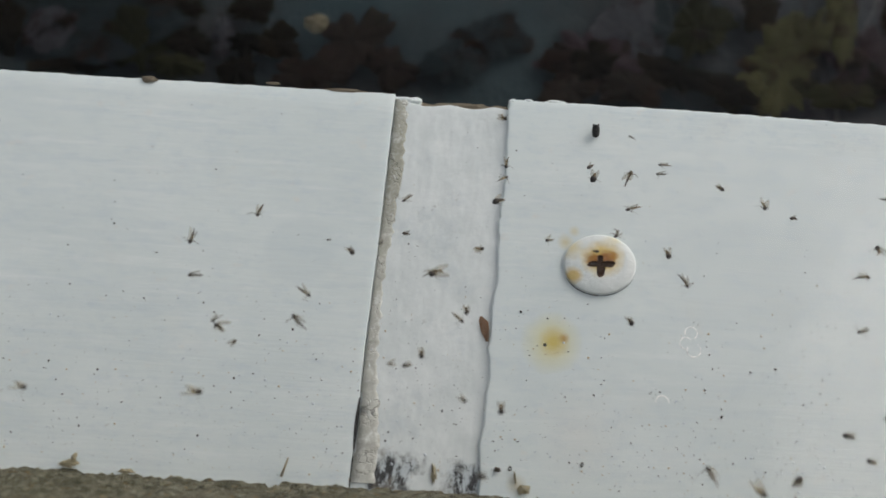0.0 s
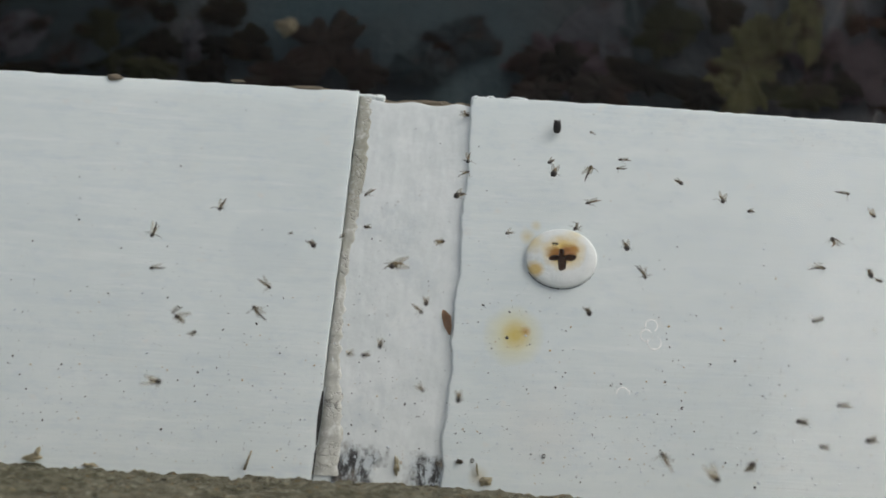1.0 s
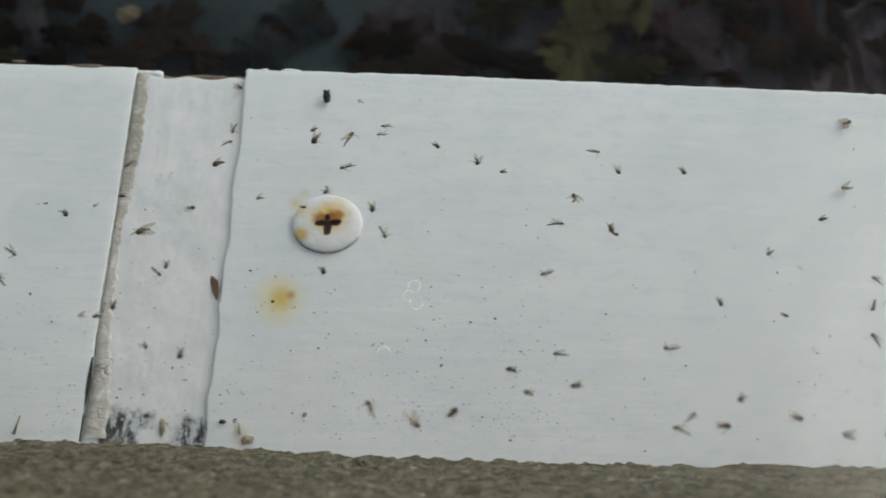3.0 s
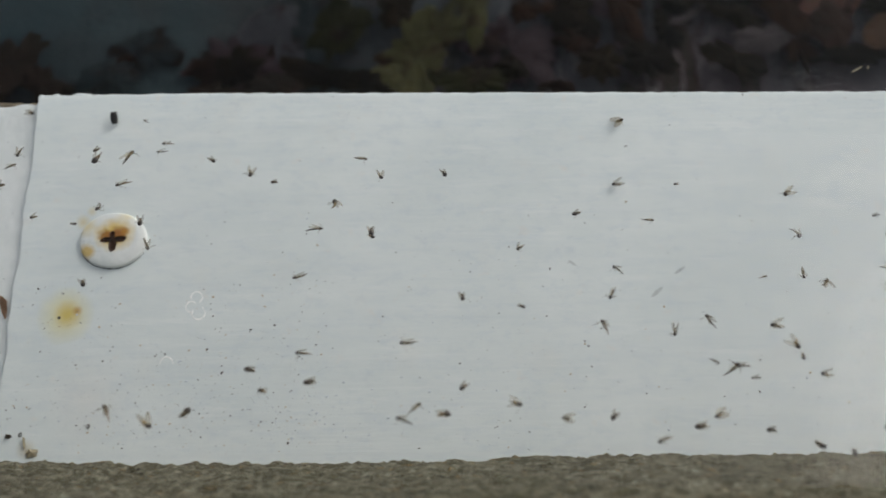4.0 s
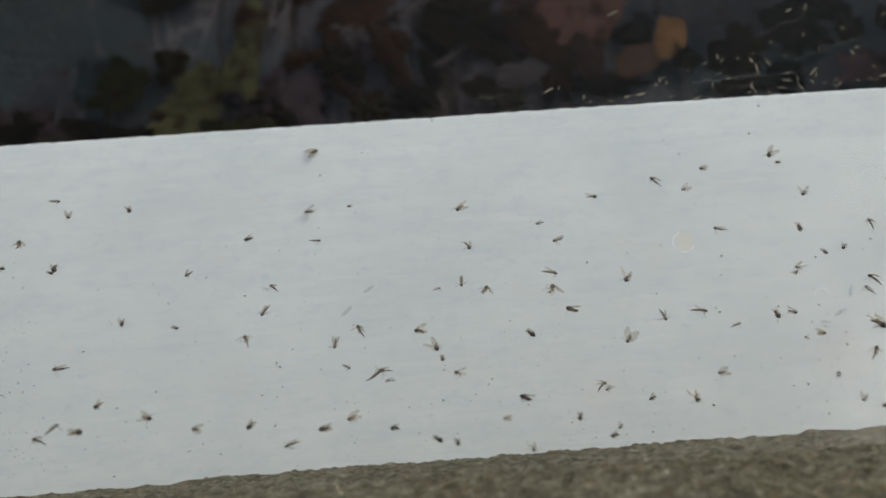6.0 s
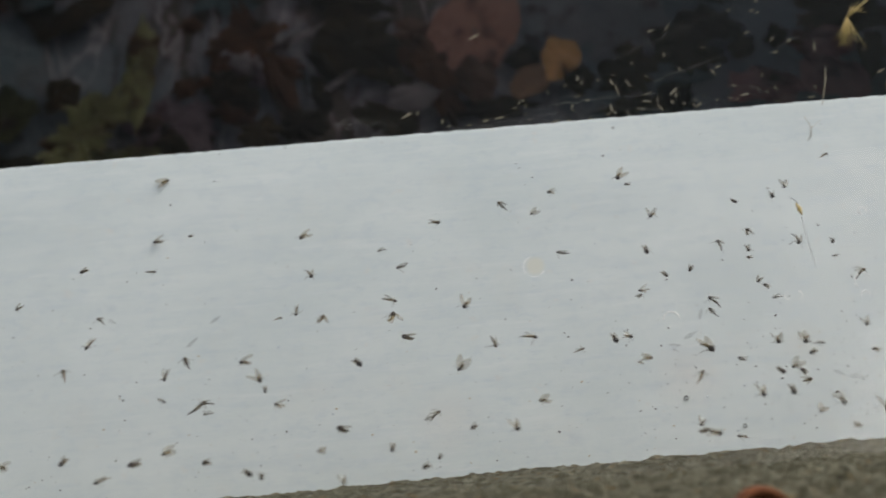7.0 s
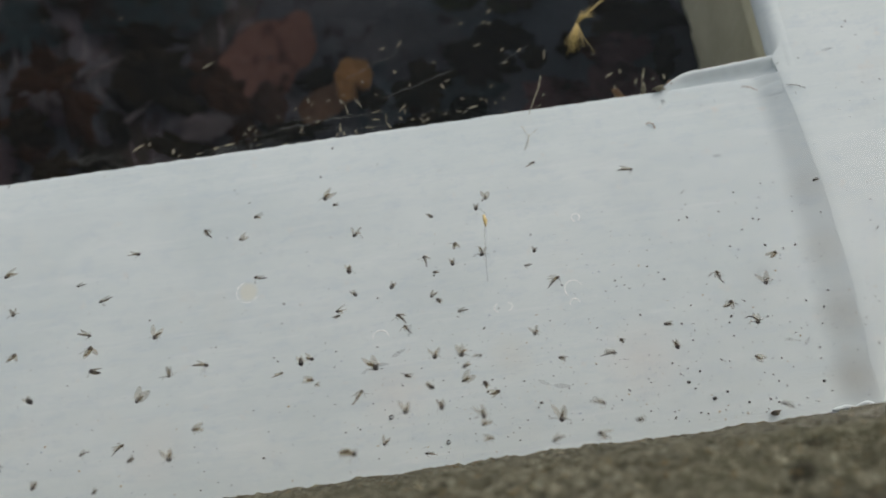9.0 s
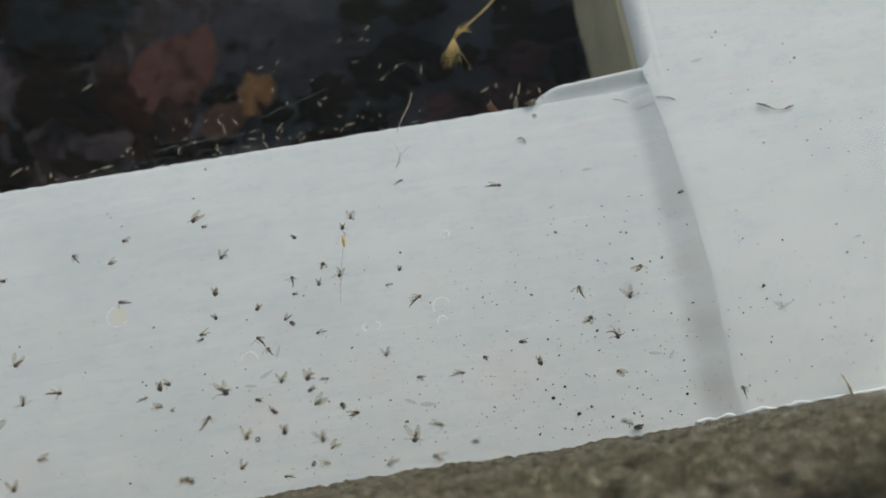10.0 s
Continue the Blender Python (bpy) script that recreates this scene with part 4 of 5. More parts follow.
# kind: thorax centre and half sizes, length, bend and root radius of the abdomen, wing spread, length and width, legs
SHAPES = {0: (-0.33, 0.13, 0.085, 0.70, (-0.5, 0.5), 0.050, (1, 13), (0.48, 0.66), (0.11, 0.16), 4),
          1: (-0.12, 0.24, 0.185, 0.42, (-0.8, 0.8), 0.110, (0, 24), (0.46, 0.66), (0.20, 0.30), 3),
          2: (-0.30, 0.15, 0.120, 0.42, (-1.6, 1.6), 0.070, (3, 26), (0.58, 0.76), (0.20, 0.30), 5),
          3: (-0.30, 0.15, 0.105, 0.66, (1.0, 2.2), 0.036, (4, 24), (0.36, 0.48), (0.13, 0.18), 5),
          4: (-0.26, 0.13, 0.105, 0.36, (-0.6, 0.6), 0.080, (2, 20), (0.66, 0.80), (0.34, 0.46), 3)}


def midge(kind, seed):
    """A dead midge 1 mm long over all, to be scaled; its tail points to +x. kind 0: slender, 1: crumpled and dark, 2: wings open to one side, 3: curled, 4: wrapped in its wings."""
    r = random.Random(seed)
    root = new("midge")
    cx, a, b, reach, bends, thick, spread, size, broad, legs = SHAPES[kind]
    chest = bmesh.new()
    bmesh.ops.create_icosphere(chest, subdivisions=2, radius=1.0)
    for w in chest.verts:
        d = w.co * (1 + 0.30 * noise.noise(w.co * 1.3 + Vector((seed, 0, 0))))
        pinch = 1 - 0.45 * max(0.0, -d.x - 0.45)
        w.co = Vector((cx + a * d.x, b * pinch * d.y, 0.10 + 0.85 * b * pinch * d.z)) * MM
    part("thorax", shade(chest), MIDGE, root)
    bend, line = r.uniform(*bends), []
    for i in range(8):
        q = i / 7
        g = bend * q
        step = reach * q
        line.append((cx + 0.6 * a + step * (math.sin(g) / g if abs(g) > 0.01 else 1.0), step * ((1 - math.cos(g)) / g if abs(g) > 0.01 else 0.0), 0.09 - 0.04 * q))
    part("abdomen", tube(line, [thick * k for k in (0.7, 1.0, 1.05, 0.95, 0.8, 0.7, 0.5, 0.15)], 7), MIDGE_PALE if r.random() < 0.35 else MIDGE, root)
    lay = r.uniform(-38, 38) if kind == 2 else r.uniform(-7, 7)
    for side in (-1, 1):
        w = new("wing", wing_data(r.uniform(*size), r.uniform(*broad), side * r.uniform(-0.05, 0.12)))
        w.parent = root
        w.matrix_basis = pose(cx * MM, side * 0.4 * b * MM, (0.13 + 0.03 * side) * MM, r.uniform(-20, 20), r.uniform(-12, 2), lay + side * r.uniform(*spread))
    for i in range(legs):
        side = 1 if i % 2 else -1
        g = radians(side * (50 + 35 * (i // 2) + r.uniform(-25, 25)))
        k1, k2 = r.uniform(0.10, 0.24), r.uniform(0.08, 0.30)
        h = g + radians(side * r.uniform(-80, 60))
        x0 = cx - 0.3 * a + 0.07 * (i // 2)
        mid = (x0 + k1 * math.cos(g), 0.5 * side * b + k1 * math.sin(g), 0.11)
        end = (mid[0] + k2 * math.cos(h), mid[1] + k2 * math.sin(h), 0.0)
        part("leg", tube([(x0, 0.5 * side * b, 0.07), mid, end], [0.012, 0.010, 0.006], 4), LEG, root)
    word = {0: "slender dead midge with folded wings floating on the water", 1: "dark crumpled dead midge floating on the water", 2: "dead midge with pale open wings floating on the water",
            3: "dead midge with curled abdomen floating on the water", 4: "dead midge wrapped in tan wings floating on the water"}[kind]
    return tagged(root, word, "midge", "dead midges")


BANK = {k: [midge(k, 100 * k + i) for i in range(8 if k < 3 else 4)] for k in range(5)}
used = set()


def lay_midge(m, length, kind, i, dry=False):
    src = BANK[kind][i % len(BANK[kind])]
    if src.name not in used:
        used.add(src.name)
        ob = src
        ob.matrix_basis = m @ Matrix.Scale(length, 4)
    else:
        ob = copy_thing(src, m)
        ob.scale = (length,) * 3
    if dry:
        ob["label"] = ob["label"].replace("floating on the water", "stuck to the white paint")


def swarm(things):
    """Midges on the water: x, y, z in mm, heading of the abdomen in degrees, length in mm, kind."""
    for i, (x, y, z, turn, length, kind) in enumerate(things):
        lay_midge(pose(x * MM, y * MM, (z + 0.03) * MM, 0, 0, turn), length, kind, i + int(abs(x)))


swarm([(-67.1, -51, 0.3, 175, 2.3, 2), (-53, -27, 0.3, 84, 3.1, 0), (-51.2, -33.1, 0.3, 8, 2.2, 0), (-48, -49.5, 0.3, 180, 2.8, 2), (-47.4, -39.1, 0.3, 54, 1.9, 0), (-46.5, -40.4, 0.3, 343, 2.4, 2), (-45.6, -21.5, 0.2, 84, 2.8, 0), (-44.9, -42.5, 0.3, 232, 1.6, 2), (-37.9, -33.8, 0.1, 141, 2.7, 0), (-37.7, -38.6, 0.2, 310, 3.1, 0), (-36.1, -25.2, 0.1, 8, 0.7, 1), (-33, -26.7, 0, 124, 1.8, 1), (-29.3, -24.8, 0, 32, 1.3, 3), (-26.8, -16.6, -0.1, 52, 2.3, 0), (-26.5, -22.8, -0.1, 4, 1.3, 1), (-26.2, -43, 0.1, 5, 1.2, 4)])
swarm([(-24.4, -42.9, 0, 17, 1.4, 1), (-23, -28.9, -0.1, 212, 2.2, 0), (-22.8, -41.2, 0, 93, 1.7, 1), (-22, -28.3, -0.1, 55, 3.2, 2), (-19, -35.3, -0.1, 140, 2.5, 0), (-17.9, -34.2, -0.1, 97, 1.6, 1), (-17.6, -46.6, 0, 121, 1.7, 2), (-17.2, -24.4, 0, 194, 2.1, 2), (-15, -15.8, 0.1, 34, 2.2, 1), (-14.9, -56.3, 0, 8, 1.5, 1), (-14.6, -11.7, 0.1, 208, 2.1, 0), (-14.1, -8.5, 0.1, 90, 2.7, 0), (-13.1, -47.6, -0.1, 90, 1.9, 1), (-7.9, -21.7, 0.2, 27, 1.6, 2), (-2.7, -8.2, 0.5, 48, 1.5, 1), (-2.2, -10.3, 0.5, 74, 2.5, 1)])
swarm([(-2, -23.1, 0.4, 185, 1.1, 1), (1, -19.8, 0.5, 52, 2.3, 3), (2.1, -33.7, 0.3, 107, 1.7, 1), (2.4, -10, 0.6, 248, 3.5, 0), (3.1, -15.1, 0.5, 28, 2.7, 0), (3.3, -1.8, 0.6, 318, 1.3, 0), (7.2, -22.7, 0.6, 96, 2, 1), (7.2, -8.4, 0.6, 6, 1.9, 0), (7.7, -6.6, 0.6, 8, 2.1, 0), (9, -26.7, 0.6, 109, 2.8, 0), (10.4, -53.8, 0.5, 303, 3, 0), (14.9, -55.2, 0.6, 162, 2.8, 2), (15, -10.3, 0.9, 133, 1.6, 1), (19.7, -53.5, 0.7, 234, 2.2, 1), (20.8, -12, 0.4, 88, 2.5, 2), (24.4, -14.1, 0.5, 9, 1.3, 1)])
swarm([(26.2, -47.2, 0.9, 354, 1.8, 1), (28.2, -50.3, 1, 337, 1.5, 1), (30.6, -32.2, 1, 22, 2.4, 0), (31.4, -24, 1.4, 180, 2.7, 0), (32.3, -43.6, -0.3, 5, 2.4, 0), (33.7, -49, 1.2, 16, 1.8, 1), (34.1, -20.6, 2.5, 288, 2.6, 2), (36.6, -11.1, 2.5, 175, 2.3, 0), (39, -23.1, 0.2, 99, 2, 1), (39.3, -25.1, 1.4, 157, 1.3, 1), (39.5, -14.9, 2.9, 143, 2, 2), (45.4, -43.1, 1.6, 4, 2.6, 0), (45.6, -54.3, 1.6, 344, 2.5, 0), (46.6, -52.7, 1.6, 232, 2.4, 0), (48.7, -14.4, 3.1, 114, 1.7, 1), (50.2, -53.9, 2.5, 183, 2.1, 1)])
swarm([(51.8, -35.8, 1.9, 94, 1.6, 1), (52.2, -50.7, 3.4, 47, 1.6, 1), (58.1, -52.3, 2.8, 163, 2.4, 2), (59.3, -37.5, 2.5, 156, 1.2, 1), (59.3, -26.7, 1.7, 45, 1.8, 2), (64.4, -53.4, 1.5, 344, 1.8, 4), (66.8, -20.7, 2.2, 27, 1.6, 1), (69.4, -41.3, 3.5, 295, 2.6, 0), (70.2, -51.3, -0.9, 59, 1.7, 1), (70.8, -34.6, 2.1, 69, 2.6, 0), (71.8, -31.3, 2.8, 321, 2.1, 0), (74.1, -8.8, -3.6, 8, 2.2, 2), (75.9, -54.5, -0.5, 28, 2.4, 0), (76.4, -21.7, 2.2, 180, 2, 0), (79.5, -35.5, -3.9, 86, 2.6, 0), (79.8, -53.5, 0.9, 12, 1.9, 1)])
swarm([(81, -14.6, 2.3, 0, 1, 1), (82.1, -45.4, 2.7, 150, 1.6, 0), (82.9, -50.5, -1.1, 23, 2.1, 4), (83.3, -37, -0.3, 290, 2.7, 0), (85.4, -43.5, -1.7, 229, 3.3, 0), (86.8, -43.2, -1, 5, 2.1, 0), (87.6, -46, 0.4, 8, 1.5, 0), (88.2, -53.1, 0, 0, 1.5, 1), (91.5, -37.9, 0.5, 5, 2.3, 2), (93.1, -40.4, 0.3, 118, 2.5, 2), (93.2, -24.3, -5.9, 200, 1.5, 0), (93.5, -55.1, 0.1, 146, 1.8, 1), (94.1, -42, -0.4, 99, 1.3, 1), (95.9, -57.9, 3.2, 89, 1.3, 1), (96.4, -45, 0, 342, 1.9, 2), (96.9, -27.5, -1.1, 89, 2.6, 0)])
swarm([(97, -13.3, 0.1, 69, 2.5, 2), (98, -18.9, -2.4, 104, 2.5, 3), (100.2, -28.4, -2.5, 255, 2.4, 2), (101.9, -52.3, 0, 356, 1.3, 4), (104.3, -49.3, 0, 325, 2.1, 1), (104.8, -56.5, -0.2, 91, 1.7, 2), (105.8, -38.4, -0.4, 135, 2, 1), (108.6, -17.6, 0.1, 22, 1.6, 0), (109.4, -24.7, -3, 158, 2.7, 0), (109.8, -26.6, -5, 268, 3.1, 2), (110.6, -53.4, 1.2, 82, 1.5, 1), (111.4, -18.2, -2.8, 22, 2.4, 0), (111.9, -31.5, -3.6, 331, 2.3, 1), (114.5, -55.5, 0.2, 17, 1.4, 1), (115, -47.8, -0.5, 35, 1.6, 0), (115.1, -40.9, -8.9, 220, 2.5, 0)])
swarm([(116, -51.6, -3.4, 56, 1.1, 1), (116.2, -14, 1.6, 163, 2.1, 2), (119.2, -36.9, -3.8, 54, 2.6, 4), (120.1, -26.4, -2.7, 77, 2.7, 2), (120.3, -48.4, -2.1, 34, 1.4, 1), (123.6, -35.5, -0.9, 99, 2.6, 0), (125.3, -49.1, -1.2, 112, 2.4, 2), (126.3, -10.4, 0.7, 301, 2.7, 0), (128, -35.8, 0, 163, 2.7, 0), (129.1, -46.8, 0.4, 6, 1.9, 4), (131, -10, -1.2, 21, 1.7, 4), (133.9, -8.4, 1.3, 3, 1.9, 2), (134.4, -19.3, -1.1, 342, 2.3, 0), (135.6, -30, -9.9, 207, 2, 0), (140, -32.6, -5, 106, 2.1, 1), (141.3, -33.6, -3.4, 157, 2.1, 2)])
swarm([(142.6, -41.2, 0.7, 171, 1.8, 4), (142.6, -37.7, -4.1, 354, 0.9, 4), (143.8, -5.9, 1.8, 87, 2.9, 2), (144.5, -24.5, -5.4, 215, 1.6, 2), (145.1, -7.2, 0.9, 346, 1.2, 1), (145.4, -23.8, -4.9, 3, 1.9, 2), (146.6, -17.2, -3.4, 95, 2.1, 1), (147.4, -53, 0.7, 197, 1.7, 1), (147.9, -24.7, -1.1, 117, 1.4, 1), (148, -54.1, 1.8, 161, 2.4, 2), (148.1, -12.2, -0.8, 61, 2.3, 2), (148.7, -44.3, -0.1, 243, 2.8, 0), (150.4, -39.1, 0.1, 123, 3.3, 2), (150.5, -42.3, -11.5, 68, 1.8, 2), (152.6, -20, -4.9, 68, 1.6, 1), (154.2, -28.6, -3.1, 312, 2.8, 0)])
swarm([(154.4, -27.6, -6.3, 293, 2.3, 0), (154.8, -48.9, 2.5, 93, 2.2, 2), (154.8, -40.6, -1.2, 326, 1.4, 1), (156.2, -43.1, -14.2, 351, 1.9, 0), (157.7, -16.1, -4.4, 284, 2.7, 0), (157.9, -45.9, 2.4, 137, 1.6, 1), (158.7, -40.7, 2.5, 88, 2.3, 2), (159, -48, 1.1, 99, 1.8, 1), (159.1, -30.3, 2.5, 40, 1.7, 2), (159.2, -14.3, 2.5, 132, 1.4, 1), (159.3, -24.1, 0.7, 350, 1.1, 1), (159.6, -31.5, 2.5, 306, 1.4, 1), (161.5, -17.1, -4.4, 90, 1.6, 1), (162, -14.2, -4, 258, 2.3, 2), (162.1, -40.8, 2.5, 79, 2.6, 2), (162.2, -40.2, -3.5, 29, 2.1, 4)])
swarm([(162.4, -43.3, 2.5, 30, 1.4, 1), (162.5, -29, -2.3, 16, 1.8, 0), (163.8, -50.5, 2.2, 100, 2.3, 2), (163.8, -41.4, 2, 172, 1.5, 0), (163.9, -46.6, -4.7, 43, 1.6, 4), (164.3, -54.7, 2.5, 172, 1.5, 4), (164.4, -37.9, -7.5, 294, 1.7, 1), (165.2, -37.6, -10, 197, 2.4, 2), (165.8, -10.9, 0.2, 84, 1.6, 1), (166, -22.9, 2.5, 80, 2.7, 3), (167.3, -10.7, 1.9, 82, 1.8, 4), (171.5, -36.6, 0.1, 81, 1.8, 2), (171.7, -34.3, -16.8, 346, 0.8, 1), (172.1, -55.7, 2.5, 33, 2, 0), (172.1, -22.5, -1.5, 0, 1.4, 0), (173.4, -17.5, -3.4, 70, 1.4, 1)])
swarm([(173.7, -43.5, -8.5, 79, 3.1, 2), (174.5, -5.2, 2.5, 215, 1.9, 0), (175.1, -34.7, -7.5, 4, 1.6, 2), (175.1, -24.3, -3.5, 217, 3, 0), (177.2, -51.2, 2.5, 156, 2.2, 0), (177.3, -55.7, 1.9, 319, 2.1, 2), (180.1, -41, -0.8, 175, 2.3, 0), (181.5, -54.4, 2.5, 351, 1.3, 1), (183.8, -29.4, -11.3, 302, 1.3, 1), (188.4, -5.2, -0.6, 167, 2.7, 0), (188.9, -34.4, -3.7, 356, 1.4, 1), (191.2, -30.6, -12.3, 99, 2, 1), (198.1, -24.4, -6.2, 272, 2.9, 0), (198.3, -29.7, -6.7, 237, 2.7, 2), (199.3, -52.1, -0.8, 325, 1.9, 0), (201.9, -33.5, -13.5, 311, 1.8, 4)])
swarm([(202, -29.9, -9.2, 94, 3.1, 3), (205.2, -23, -9, 84, 2.7, 2), (207.4, -19.7, -8, 252, 2.5, 2), (215.1, -11, -1.9, 20, 1.2, 1), (215.9, -43.4, -8.9, 277, 2.3, 0), (220.6, -37.8, -18.6, 349, 1, 1), (242.7, -8.2, -3.5, 30, 1.6, 1)])
DRY = [(-15.3, -2.9, 152, 2.0, 2), (74.0, -5.9, 199, 2.4, 4)]
for i, (u, v, turn, length, kind) in enumerate(DRY):
    lay_midge(FRAME @ pose(u * MM, v * MM, 0.05 * MM, 0, 0, turn), length * 1.0, kind, i, True)

# ---- specks of dirt on the submerged paint ----
rng = random.Random(5)


def specks(count, seed, material, name, label, dense, size=0.047):
    r = random.Random(seed)
    verts, faces = [], []
    ico = [(math.cos(a) * c, math.sin(a) * c, h) for h, c, k in ((0.0, 1.0, 6), (0.55, 0.75, 6)) for a in (2 * math.pi * j / k for j in range(6))] + [(0, 0, 0.85)]
    for _ in range(count):
        u, v = dense(r)
        s = min(0.14, size * math.exp(r.gauss(0, 0.62)))
        nn = 0.03 + (ramp(u, v) if 200 < u < STILE_L(v) else -0.6 if JOINT_L(v) < u < JOINT_R(v) else 1.2 if u >= STILE_L(v) else 0.0)
        o, st = len(verts), r.uniform(0.7, 1.7)
        t = r.uniform(0, 6.3)
        for x, y, z in ico:
            x *= st
            x, y = x * (1 + 0.3 * math.sin(7 * u + 5 * y)), y * (1 + 0.3 * math.sin(9 * v + 4 * x))
            verts.append(((u + s * (x * math.cos(t) - y * math.sin(t))) * MM, (v + s * (x * math.sin(t) + y * math.cos(t))) * MM, (nn + s * 0.7 * z) * MM))
        for j in range(6):
            q = (j + 1) % 6
            faces += [(o + j, o + q, o + 6 + q, o + 6 + j), (o + 6 + j, o + 6 + q, o + 12)]
    me = bpy.data.meshes.new(name)
    me.from_pydata(verts, [], faces)
    me.materials.append(material)
    ob = tagged(new(name, me), label, "dirt", kind="stuff")
    ob.matrix_world = FRAME


def low_down(r):
    u = r.choice((r.uniform(-90, 30), r.uniform(-90, 30), r.uniform(-20, 245), r.uniform(140, 245)))
    return u, -54.5 + 44 * r.betavariate(1.3, 3.4)


def everywhere(r):
    return r.uniform(-90, 250), r.uniform(-55, -1)


def by_the_stile(r):
    return (r.uniform(183, 213), r.uniform(-54, -20)) if r.random() < 0.72 else (r.uniform(213, 246), r.uniform(-52, 4))


specks(2600, 1, SPECK, "dirt_specks", "fine dark specks of dirt on the white paint", low_down, 0.038)
specks(420, 2, SPECK, "dirt_specks", "scattered dark specks of dirt on the white paint", everywhere, 0.047)
specks(190, 3, SPECK, "dirt_specks", "round dark specks of dirt beside the joint", by_the_stile, 0.075)
specks(700, 4, SPECK_TAN, "dirt_specks", "tan grains of dirt on the white paint", low_down)

for u, v, size in ((190.7, -48.5, 0.42), (193.8, -51.3, 0.45), (192.6, -47.2, 0.30), (195.7, -50.6, 0.30), (209.0, -51.1, 0.34), (198.3, -52.5, 0.28), (222.9, -38.0, 0.36), (222.8, -40.0, 0.25), (224.8, -39.8, 0.22)):
    n = 1.25 if u > 216 else ramp(u, v)
    pellet = tagged(part("dirt_pellet", blob(u, v, n + 0.05, size * 0.6, size * 0.54, size * 0.45, u), SPECK), "round black pellet of dirt on the white paint", "dirt pellet", "dirt pellets")
    pellet.matrix_world = FRAME
for u, v, size in ((-11.9, -51.7, 0.32), (156.4, -51.9, 0.36), (148.9, -47.2, 0.40), (-2.4, -50.6, 0.32)):
    n = -0.5 if -31 < u < -15.5 else 0.1
    loop = [(u + size * math.cos(a), v + size * math.sin(a), n) for a in (2 * math.pi * i / 14 for i in range(15))]
    bubble = tagged(part("bubble", tube([(u + 0.7 * (x - u), v + 0.7 * (y - v), z) for x, y, z in loop], [0.03 + 0.05 * abs(math.sin(0.5 * i)) for i in range(15)], 5), LEG), "tiny air bubble with a dark rim on the paint", "bubble", "air bubbles")
    bubble.matrix_world = FRAME

# ---- white rings: light focused by the water, modelled as thin shapes ----
for u, v, r, a0, a1 in ((11.9, -32.2, 0.85, -60, 200), (11.2, -33.6, 0.8, 30, 300), (12.3, -34.5, 0.95, 150, 420), (8.1, -41.8, 0.9, 0, 180), (179.6, -21.4, 0.6, -60, 260), (177.4, -32.4, 1.3, 20, 220), (177.2, -34.6, 0.7, 0, 200),
                        (129.7, -25.4, 1.6, 90, 330), (148.7, -35.5, 1.2, 0, 180), (166.2, -33.6, 0.6, 90, 270), (167.6, -33.6, 0.6, -90, 90)):
    arc = [(u + r * math.cos(radians(a)), v + r * math.sin(radians(a)), 0.06) for a in (a0 + (a1 - a0) * i / 20 for i in range(21))]
    ring = part("scum_ring", tube(arc, [0.045 + 0.16 * abs(rnd(i * 0.35, u, v)) for i in range(21)], 6), WHITE_RING)
    ring.matrix_world = FRAME @ Matrix.Diagonal((1, 1, 0.25, 1))
    tagged(ring, "thin broken white ring imitating a water caustic on the paint", "scum ring", "white scum rings")

FLECK = simple("grey_flecks", (0.48, 0.54, 0.59), (0.56, 0.61, 0.64), 150.0, 0.6)
specks(260, 9, FLECK, "paint_flecks", "blue-grey flecks where the paint has thinned", low_down, 0.075)
specks(80, 10, FLECK, "paint_flecks", "cluster of blue-grey flecks in the thin paint", lambda r: (r.gauss(31, 8), min(-40, r.gauss(-49, 2.6))), 0.09)

# ---- loose wings of midges stuck to the paint ----
WING_GREY = gauzy("loose_wing", (0.36, 0.38, 0.40), 0.13)


def loose_wing(u, v, length, turn, n=0.12):
    rows = []
    for i in range(10):
        q = i / 9
        h = 0.13 * length * math.sin(math.pi * q ** 0.8) ** 0.8 if 0 < q < 1 else 0.02
        rows.append([((q - 0.5) * length, w * h, 0.05 * length * (q - 0.5) ** 2 + 0.12 * abs(w) * h) for w in (-1, -0.4, 0.4, 1)])
    bm = sheet(rows)
    bmesh.ops.solidify(bm, geom=bm.faces[:], thickness=0.03 * MM)
    ob = tagged(part("loose_wing", bm, WING_GREY), "grey translucent loose midge wing stuck to the paint", "insect wing", "loose wings")
    ob.matrix_world = FRAME @ pose(u * MM, v * MM, n * MM, 0, 0, turn)


for u, v, length, turn, n in ((224.9, -41.5, 3.0, 20, 1.4), (224.2, -41.2, 2.4, -40, 1.45), (206.0, -44.7, 2.4, -15, 0.1), (208.2, -45.2, 2.0, 50, 0.1), (66.4, -27.8, 2.0, -35, 0.1), (81.9, -29.0, 2.6, 35, 0.1), (78.4, -32.2, 3.0, 40, 0.1),
                              (173.4, -46.4, 3.4, -12, 0.1), (171.0, -45.6, 2.6, -30, 0.1), (151.0, -38.1, 3.0, 25, 0.1), (148.6, -39.4, 2.4, -10, 0.1), (153.0, -35.0, 2.6, 70, 0.1), (222.4, -0.6, 2.6, 8, 1.35), (202.3, -15.0, 2.0, 0, 0.1), (196.0, -20.0, 1.6, 30, 0.1)):
    loose_wing(u, v, 0.8 * length, turn, n)

